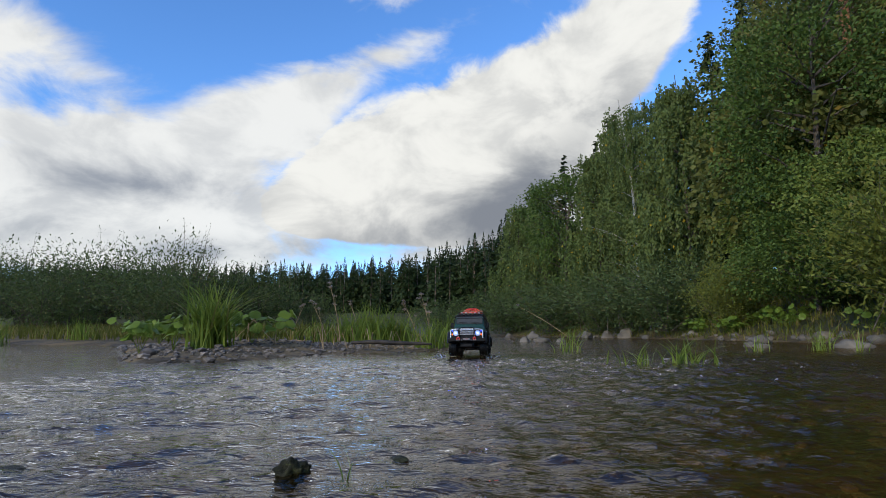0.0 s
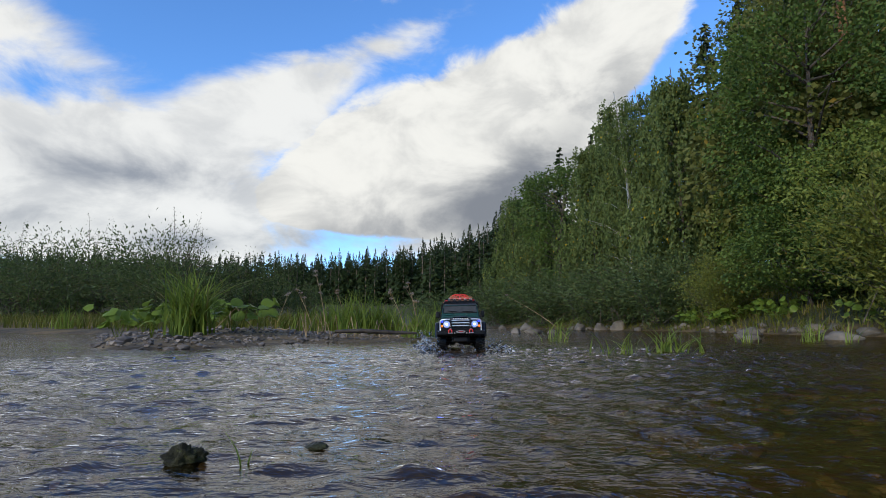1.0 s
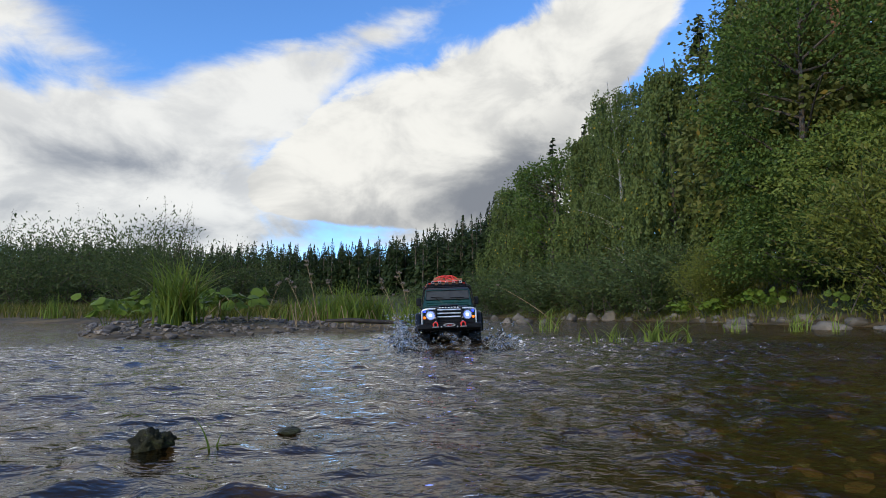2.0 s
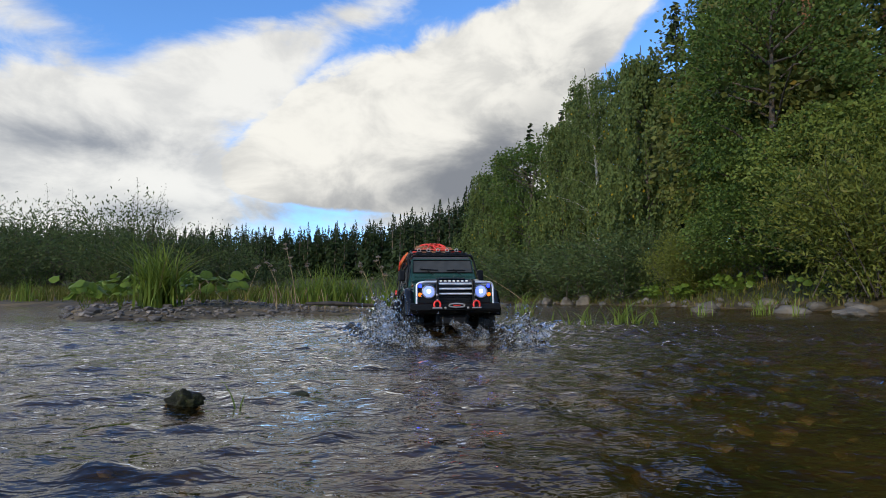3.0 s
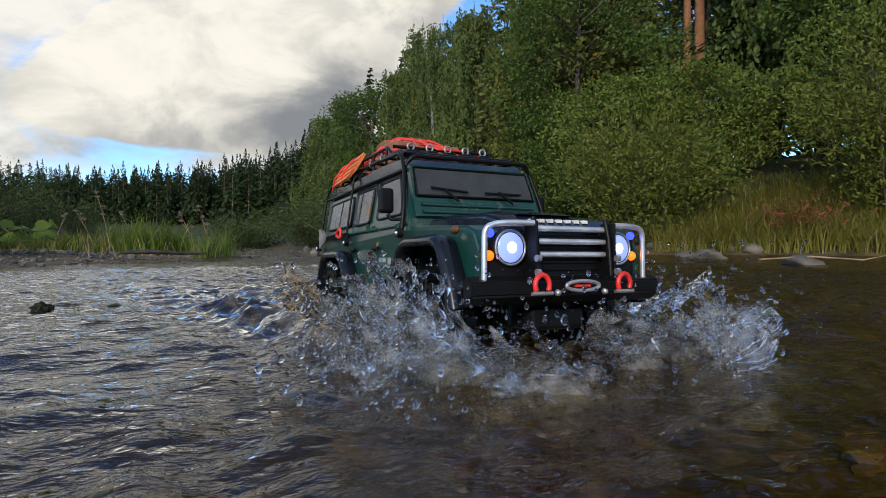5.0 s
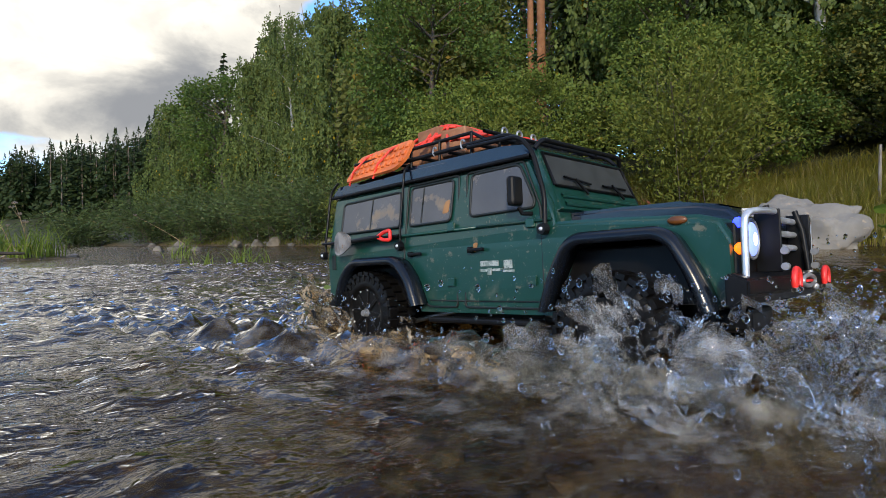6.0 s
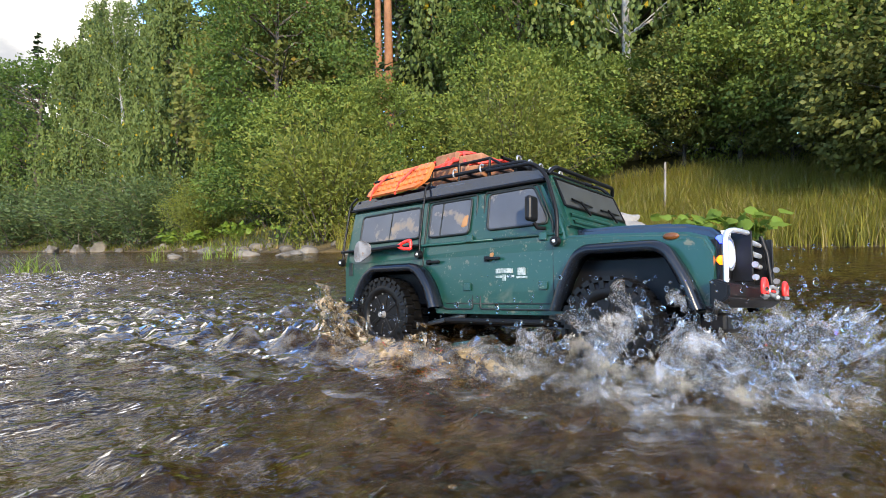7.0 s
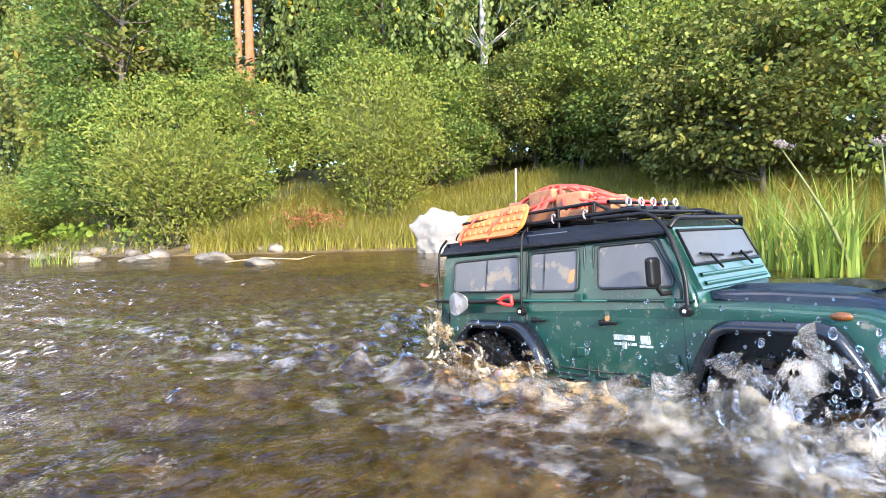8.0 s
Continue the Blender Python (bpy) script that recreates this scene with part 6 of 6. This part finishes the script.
    for x in (-0.235, -0.19, -0.145, -0.10, -0.055, -0.01, 0.035):
        piped("cross_bar", [(x, -0.074, 0.258), (x, 0.074, 0.258)], 0.0020, C["black"], rk)
    piped("rail", [(-0.004, -0.07, 0.273), (-0.004, 0.07, 0.273)], 0.0022, C["black"], rk)
    for y in (-0.052, -0.026, 0.0, 0.026, 0.052):
        boxed("lamp_bracket", (0.002, y - 0.008, 0.258), (0.020, y + 0.008, 0.2665), C["black"], rk, 0.002)
        path = [(0.010, y + 0.0045 * math.cos(u), 0.2715 + 0.0045 * math.sin(u)) for u in np.linspace(0, 2 * math.pi, 13)]
        piped("ring", path, 0.0013, C["steel"], rk)
    # sand board lashed to the side of the rack
    bd = thing_part("traction_board", car)
    mb = pose(-0.176, -0.077, 0.2640, 58, 0, 0) @ pose(0, 0, 0, 0, -3, 0)
    bm = bmesh.new()
    prof = loop_round([(-0.064, -0.020), (-0.055, 0.022), (0.060, 0.022), (0.062, -0.010), (0.046, -0.022)], 0.008)
    va = [bm.verts.new((x, y, 0.0)) for x, y in prof]
    vb = [bm.verts.new((x, y, 0.004)) for x, y in prof]
    bm.faces.new(va[::-1])
    bm.faces.new(vb)
    for i in range(len(va)):
        bm.faces.new((va[i], vb[i], vb[(i + 1) % len(va)], va[(i + 1) % len(va)]))
    bmesh.ops.recalc_face_normals(bm, faces=bm.faces)
    bmesh.ops.transform(bm, matrix=mb, verts=bm.verts)
    part("board", bm, C["orange"], bd, "orange plastic traction board")
    for i in range(10):
        for j in range(3):
            boxed("stud", (-0.053 + 0.0115 * i, -0.014 + 0.0115 * j, 0.0035), (-0.046 + 0.0115 * i, -0.0075 + 0.0115 * j, 0.0062), C["orange"], bd, 0.0012, "", mb)
    for x in (-0.045, 0.010):
        piped("lashing", [mb @ Vector((x - 0.01, -0.024, 0.0)), mb @ Vector((x, -0.010, 0.0085)), mb @ Vector((x + 0.015, 0.010, 0.0085)), mb @ Vector((x + 0.02, 0.026, 0.0))], 0.0014, C["rope"], bd)
    # crates under a red net
    rng = np.random.default_rng(400)
    for lo, hi, tz in (((-0.190, -0.030, 0.2605), (-0.140, 0.020, 0.294), 6), ((-0.137, -0.046, 0.2605), (-0.096, -0.004, 0.303), -4), ((-0.180, 0.024, 0.2605), (-0.115, 0.062, 0.297), 3), ((-0.092, -0.050, 0.2605), (-0.055, -0.010, 0.293), 8), ((-0.094, 0.002, 0.2605), (-0.052, 0.050, 0.290), -3), ((-0.048, -0.040, 0.2605), (-0.022, 0.030, 0.280), 2)):
        c = (Vector(lo) + Vector(hi)) / 2
        boxed("crate", Vector(lo) - c, Vector(hi) - c, C["crate"], car, 0.002, "small brown wooden crate", pose(*c, rng.uniform(-3, 3), rng.uniform(-3, 3), tz))
    net = thing_part("net", car)

    def over(x, y):
        """The load's draped top."""
        return 0.266 + 0.038 * math.exp(-((x + 0.115) / 0.070) ** 2) * math.exp(-((y - 0.0) / 0.055) ** 4)
    for k in range(9):
        x0 = -0.205 + 0.023 * k
        path = []
        for t in np.linspace(-1, 1, 17):
            x, y = x0 + 0.035 * math.sin(2.4 * t + k) * 0.6 + 0.02 * t * (-1) ** k, 0.072 * t
            path.append((x, y, over(x, y) + 0.005))
        piped("cord", path, 0.0021, C["rope"], net, "", 6)
    for k in range(6):
        y0 = -0.058 + 0.023 * k
        path = []
        for t in np.linspace(-1, 1, 17):
            x, y = -0.115 + 0.105 * t, y0 + 0.012 * math.sin(3 * t + k)
            path.append((x, y, over(x, y) + 0.0055))
        piped("cord", path, 0.0021, C["rope"], net, "", 6)
    for k, x in enumerate((-0.20, -0.13, -0.075, -0.03)):
        t = np.linspace(0.5, 4.6, 9)
        piped("hook", [(x + 0.003 * math.cos(u), -0.0745 - 0.002, 0.262 + 0.005 * math.sin(u)) for u in t], 0.0011, C["steel"], net)
    wheels = [build_wheel(car, x, s * 0.086, s) for x in (0.150, -0.180) for s in (-1, 1)]
    return car, wheels


def thing_part(name, parent):
    ob = new(name)
    ob.parent = parent
    return ob


CAR, WHEELS = build_car()
CAR_ROWS = [
    (0, 0.1660, 3.4100, -0.0180, 0.50, -3.20, -98.00),
    (1, 0.1750, 2.7955, -0.0341, 1.37, -3.30, -92.16),
    (1.5, 0.1570, 2.5150, -0.0410, 3.00, -2.00, -93.50),
    (3, 0.1532, 1.5341, -0.0351, 0.99, -4.06, -84.45),
    (3.5, 0.2268, 1.1580, -0.0358, 4.12, -4.14, -82.51),
    (4, 0.2834, 0.7939, -0.0470, 2.24, -0.97, -82.66),
    (4.5, 0.3285, 0.4260, -0.0417, -9.08, -3.35, -87.77),
    (4.7, 0.3602, 0.3197, -0.0347, -1.22, -2.27, -85.62),
    (5.8, 0.5952, -0.3389, -0.0558, -1.84, -0.39, -78.71),
    (6, 0.6592, -0.4411, -0.0376, -1.48, -3.39, -78.39),
    (6.5, 0.7874, -0.6584, -0.0332, -0.04, 1.93, -81.72),
    (7, 0.9291, -0.8900, -0.0391, -6.01, -3.24, -88.37),
    (7.5, 0.9651, -1.1876, -0.0641, -4.09, 0.85, -96.77),
    (8, 0.9234, -1.4947, -0.0692, 0.77, -3.67, -109.50),
]


# ------------------------------------------------------------------ water thrown up by the car
def splash_sheet(seed, length, height, depth, lean):
    """A ragged thrown sheet of water, thick at the foot, with fingers at its rim."""
    rng = np.random.default_rng(seed)
    nu, nv = 96, 30
    off = rng.uniform(0, 80, 3)
    front, rear = [], []
    for i in range(nu):
        u = i / (nu - 1)
        env = math.sin(math.pi * u) ** 1.1
        rim = 1.28 * height * env * (0.78 + 0.5 * abs(noise.noise(Vector((u * 5, 0.3, 0)) + Vector(off))) + 0.22 * noise.noise(Vector((u * 15, 2.3, 0)) + Vector(off)))
        for j in range(nv):
            t = j / (nv - 1)
            p = Vector(((u - 0.5) * length, 0, 0))
            p.z = rim * t - 0.014
            p.y = -lean * t ** 1.5 * height + 0.10 * length * (2 * u - 1) ** 2
            q = p * 26 + Vector(off)
            n1 = noise.fractal(q, 0.9, 2.1, 3)
            n2 = noise.noise(q * 2.6)
            n3 = noise.noise(q * 6.5)
            p.y += 0.014 * n1 + 0.009 * n2 + 0.0040 * n3
            p.x += 0.012 * noise.noise(q + Vector((9, 4, 1)))
            p.z += (0.010 * noise.noise(q + Vector((1, 7, 5))) + 0.006 * noise.noise(q * 3)) * t
            th = 0.8 * depth * (0.25 + 0.75 * env) * (1.0 - t) ** 0.55 * (0.55 + 0.8 * abs(noise.noise(q * 1.3))) + 0.0020 + 0.004 * max(0, n2) + 0.0016 * n3
            front.append((p.x, p.y - th, p.z))
            rear.append((p.x, p.y + th, p.z))
    v = np.array(front + rear)
    k = nu * nv
    f = []
    hole = [noise.noise(Vector((p[0], p[2] * 0.8, 0)) * 48 + Vector(off)) + 0.5 * noise.noise(Vector((p[0], p[2], 0)) * 120 + Vector(off)) for p in front]
    for i in range(nu - 1):
        for j in range(nv - 1):
            a = i * nv + j
            # the sheet tears into lace and fingers towards its rim
            if hole[a] > 0.50 - 0.62 * (j / nv):
                continue
            f.append((a, a + nv, a + nv + 1, a + 1))
            f.append((k + a, k + a + 1, k + a + nv + 1, k + a + nv))
    return v, np.array(f)


def droplets(seed, n, box, size, sub=2):
    """Many separate drops, larger and denser near the foot."""
    rng = np.random.default_rng(seed)
    bm = bmesh.new()
    bmesh.ops.create_icosphere(bm, subdivisions=sub, radius=1.0)
    bm.verts.ensure_lookup_table()
    co = np.array([v.co[:] for v in bm.verts])
    fc = np.array([[v.index for v in f.verts] for f in bm.faces])
    bm.free()
    chunks = []
    for k in range(n):
        s = 0.62 * size * min(math.exp(rng.normal(0, 0.5)), 2.2)
        c = np.array([np.clip(rng.normal(0, 1), -1.6, 1.6) * box[0], np.clip(rng.normal(0, 1), -1.5, 1.5) * box[1], min(abs(rng.normal(0, 1)), 2.0) * box[2]])
        st = np.array([1, 1, rng.uniform(0.8, 1.7)])
        wob = 1 + 0.15 * np.sin(co @ rng.normal(0, 2, 3))[:, None]
        chunks.append((co * s * st * wob + c, fc))
    return join(chunks)


def wave_patch(seed, x0, x1, y0, y1, fn, step=0.009):
    xs, ys = np.arange(x0, x1, step), np.arange(y0, y1, step)
    X, Y = np.meshgrid(xs, ys, indexing="ij")
    Z = fn(X, Y)
    return np.stack([X, Y, Z], -1).reshape(-1, 3), grid_faces(len(xs), len(ys))


def rough(X, Y, seed, lam, amp):
    rng = np.random.default_rng(seed)
    Z = np.zeros_like(X)
    for k in range(26):
        l = lam * math.exp(rng.normal(0, 0.5))
        a = rng.uniform(0, 6.283)
        Z += (l / lam) ** 0.8 * np.sin(2 * np.pi / l * (np.cos(a) * X + np.sin(a) * Y) + rng.uniform(0, 6.283) + 0.9 * np.sin(9 * X + 7 * Y + k))
    return amp * Z / 5.0


def bow_fn(X, Y):
    """Bow wave and side waves in the car's own plan: x ahead, y to its left."""
    ay = np.abs(Y)
    crest = 0.115 + 0.20 * np.clip(0.27 - X, 0, 2)
    ridge = np.exp(-((ay - crest) / 0.035) ** 2) * np.interp(X, [-0.5, -0.1, 0.15, 0.27, 0.32], [0.006, 0.018, 0.030, 0.018, 0.0])
    nose = np.exp(-((X - 0.275) / 0.035) ** 2 - (Y / 0.11) ** 2) * 0.018
    churn = np.exp(-np.clip(ay - crest, 0, 2) ** 2 / 0.006) * np.interp(X, [-1.3, -0.9, -0.25, 0.18, 0.31], [0.0, 0.4, 1.0, 1.0, 0.0])
    Z = ridge + nose + churn * (0.001 + rough(X, Y, 7, 0.058, 0.0062) + rough(X, Y, 8, 0.022, 0.0040))
    edge = np.minimum.reduce([X + 1.35, 0.42 - X, 0.62 - ay]) / 0.10
    return np.where(edge < 1, (Z + 0.02) * np.clip(edge, 0, 1) - 0.02, Z) + np.where(churn < 0.03, -0.02, 0.0) * (1 - np.clip(churn / 0.03, 0, 1))


def build_splash():
    out = []

    def piece(name, arrays, mat, label, cat, place, kind=""):
        ob = link(name, mesh_np(name, *arrays, mat, True))
        ob.visible_shadow = False
        tagged(ob, label, cat, "splash", kind)
        out.append((ob, place))
        return ob

    piece("bow_wave", wave_patch(1, -1.35, 0.42, -0.62, 0.62, bow_fn), M["wake"], "churned wake spreading from the car", "wake", dict(x=0, y=0, turn=0, rise=0.0, beat=0.0, late=0.0), "stuff")
    # thrown sheets: by each front wheel, ahead of the bumper, by the rear wheels
    for k, (x, y, turn, L, h, dp, lean, beat) in enumerate((
            (0.225, -0.118, 8, 0.27, 0.100, 0.017, 0.5, 0.0), (0.15, -0.130, 10, 0.24, 0.078, 0.018, 0.6, 2.5), (0.265, -0.122, 24, 0.20, 0.076, 0.016, 0.6, 0.9), (0.20, -0.165, -14, 0.24, 0.040, 0.016, 0.8, 1.3), (0.07, -0.135, 6, 0.26, 0.038, 0.016, 0.6, 2.1), (0.300, -0.085, 52, 0.18, 0.058, 0.013, 0.7, 3.0),
            (0.285, 0.0, 90, 0.24, 0.062, 0.016, 0.5, 0.7), (0.20, 0.140, 172, 0.30, 0.085, 0.016, 0.6, 1.9), (0.24, 0.165, 158, 0.26, 0.070, 0.018, 0.8, 2.7), (0.30, 0.12, 128, 0.22, 0.070, 0.014, 0.8, 0.4), (0.05, 0.150, 174, 0.28, 0.05, 0.018, 0.7, 1.1))):
        piece("splash", splash_sheet(500 + k, L, h, dp, lean), M["splash"], "clear sheet of water thrown up by the wheels", "splash", dict(x=x, y=y, turn=turn, rise=0.016, beat=beat, late=0.035))
    for k, (x, y, turn, L, h, beat) in enumerate(((-0.13, -0.155, 4, 0.22, 0.055, 0.6), (-0.22, -0.12, -40, 0.18, 0.075, 2.0), (-0.05, -0.145, 4, 0.30, 0.050, 3.1), (-0.14, 0.155, 176, 0.22, 0.055, 1.6), (-0.27, 0.02, -90, 0.22, 0.05, 0.2))):
        piece("muddy_splash", splash_sheet(540 + k, L, h, 0.020, 0.5), M["mud_water"], "muddy brown water churned up by the rear wheels", "splash", dict(x=x, y=y, turn=turn, rise=0.014, beat=beat, late=0.06))
    for k, (x, y, bx, by, bz, n, size, beat) in enumerate((
            (0.24, -0.14, 0.06, 0.035, 0.060, 190, 0.0022, 0.0), (0.28, -0.06, 0.045, 0.07, 0.040, 130, 0.0024, 1.2), (0.10, -0.17, 0.09, 0.03, 0.045, 130, 0.0019, 2.2), (0.25, 0.15, 0.06, 0.04, 0.055, 150, 0.0024, 0.8),
            (0.19, -0.115, 0.05, 0.02, 0.05, 110, 0.0020, 2.9), (0.31, 0.03, 0.04, 0.08, 0.03, 90, 0.0020, 1.8), (-0.17, -0.15, 0.07, 0.03, 0.04, 80, 0.0018, 0.5), (0.20, -0.20, 0.08, 0.035, 0.016, 110, 0.0024, 2.4), (0.18, 0.12, 0.06, 0.03, 0.05, 90, 0.002, 1.5))):
        piece("water_drops", droplets(600 + k, n, (bx, by, bz), size), M["drop"], "scattered drops of clear water in the air", "water drops", dict(x=x, y=y, turn=0, rise=0.030, beat=beat, late=0.05), "stuff")
    # finer spray round the same spots
    for k, (x, y, bx, by, bz, n, beat) in enumerate((
            (0.22, -0.15, 0.10, 0.040, 0.060, 520, 0.4), (0.26, 0.14, 0.06, 0.04, 0.060, 420, 1.4), (0.29, -0.02, 0.04, 0.08, 0.040, 380, 2.3), (0.06, -0.16, 0.10, 0.030, 0.040, 380, 3.0), (-0.18, -0.15, 0.08, 0.03, 0.035, 240, 1.0), (0.25, -0.15, 0.06, 0.04, 0.040, 420, 1.9), (-0.20, 0.15, 0.1, 0.04, 0.04, 160, 0.1))):
        piece("water_spray", droplets(700 + k, n, (bx, by, bz), 0.0014, 1), M["drop"], "fine spray of clear water in the air", "water drops", dict(x=x, y=y, turn=0, rise=0.030, beat=beat, late=0.05), "stuff")
    return out


SPLASH = build_splash()


# ------------------------------------------------------------------ what moves
def car_at(t):
    """The car's place and turn between its rows, by a smooth cubic."""
    ts = [r[0] for r in CAR_ROWS]
    i = min(max(int(np.searchsorted(ts, t, "right")) - 1, 0), len(ts) - 2)
    t0, t1 = ts[i], ts[i + 1]
    a, b = np.array(CAR_ROWS[i][1:]), np.array(CAR_ROWS[i + 1][1:])
    prev, nxt = CAR_ROWS[max(i - 1, 0)], CAR_ROWS[min(i + 2, len(ts) - 1)]
    ma = (b - np.array(prev[1:])) / (t1 - prev[0])
    mb = (np.array(nxt[1:]) - a) / (nxt[0] - t0)
    h, u = t1 - t0, (t - t0) / (t1 - t0)
    return (2 * u ** 3 - 3 * u ** 2 + 1) * a + (u ** 3 - 2 * u ** 2 + u) * h * ma + (-2 * u ** 3 + 3 * u ** 2) * b + (u ** 3 - u ** 2) * h * mb


def motions():
    steps = [round(0.1 * k, 1) for k in range(81)]
    way = [car_at(t) for t in steps]
    walk(CAR, [(t, pose(*w)) for t, w in zip(steps, way)])
    gone, roll = 0.0, [0.0]
    for a, b in zip(way, way[1:]):
        gone += math.hypot(b[0] - a[0], b[1] - a[1])
        roll.append(math.degrees(gone / 0.051))
    for w in WHEELS:
        base = w.matrix_basis.copy()
        walk(w, [(t, base @ Matrix.Rotation(radians(r), 4, "Y")) for t, r in zip(steps, roll)])
    # the thrown water follows the car, rising and falling in its own beat
    for ob, p in SPLASH:
        rows = []
        for t in steps[::2]:
            c = car_at(t)
            yaw = radians(c[5])
            speed = float(np.interp(t, [0.0, 0.5, 1.2, 2.5, 8.0], [0.0, 0.3, 0.75, 1.0, 1.0]))
            beat = math.sin(7.0 * t + p["beat"] * 2.1)
            x, y = p["x"] + 0.010 * math.sin(5 * t + p["beat"]), p["y"] * (1 + 0.05 * beat)
            z = -(1 - speed) * (p["late"] + 0.03) - p["rise"] * (0.5 - 0.5 * beat)
            rows.append((t, pose(c[0] + x * math.cos(yaw) - y * math.sin(yaw), c[1] + x * math.sin(yaw) + y * math.cos(yaw), z, 4 * beat * (p["rise"] > 0), 0, c[5] + p["turn"] + (5 * math.sin(4 * t + p["beat"]) if p["rise"] > 0 else 0))))
        walk(ob, rows)
    # the stream slides past
    walk(WATER, [(0.0, pose(0.2, 0.35, 0)), (8.0, pose(-0.4, -0.35, 0))])
    for k, (ob, (x, y)) in enumerate(LEAVES):
        walk(ob, [(t, pose(x - 0.28 * t, y - 0.207 * t, 0.006, 3 * math.sin(2 * t), 3 * math.cos(2.3 * t), 40 * k + 12 * t)) for t in steps[::5]])


motions()
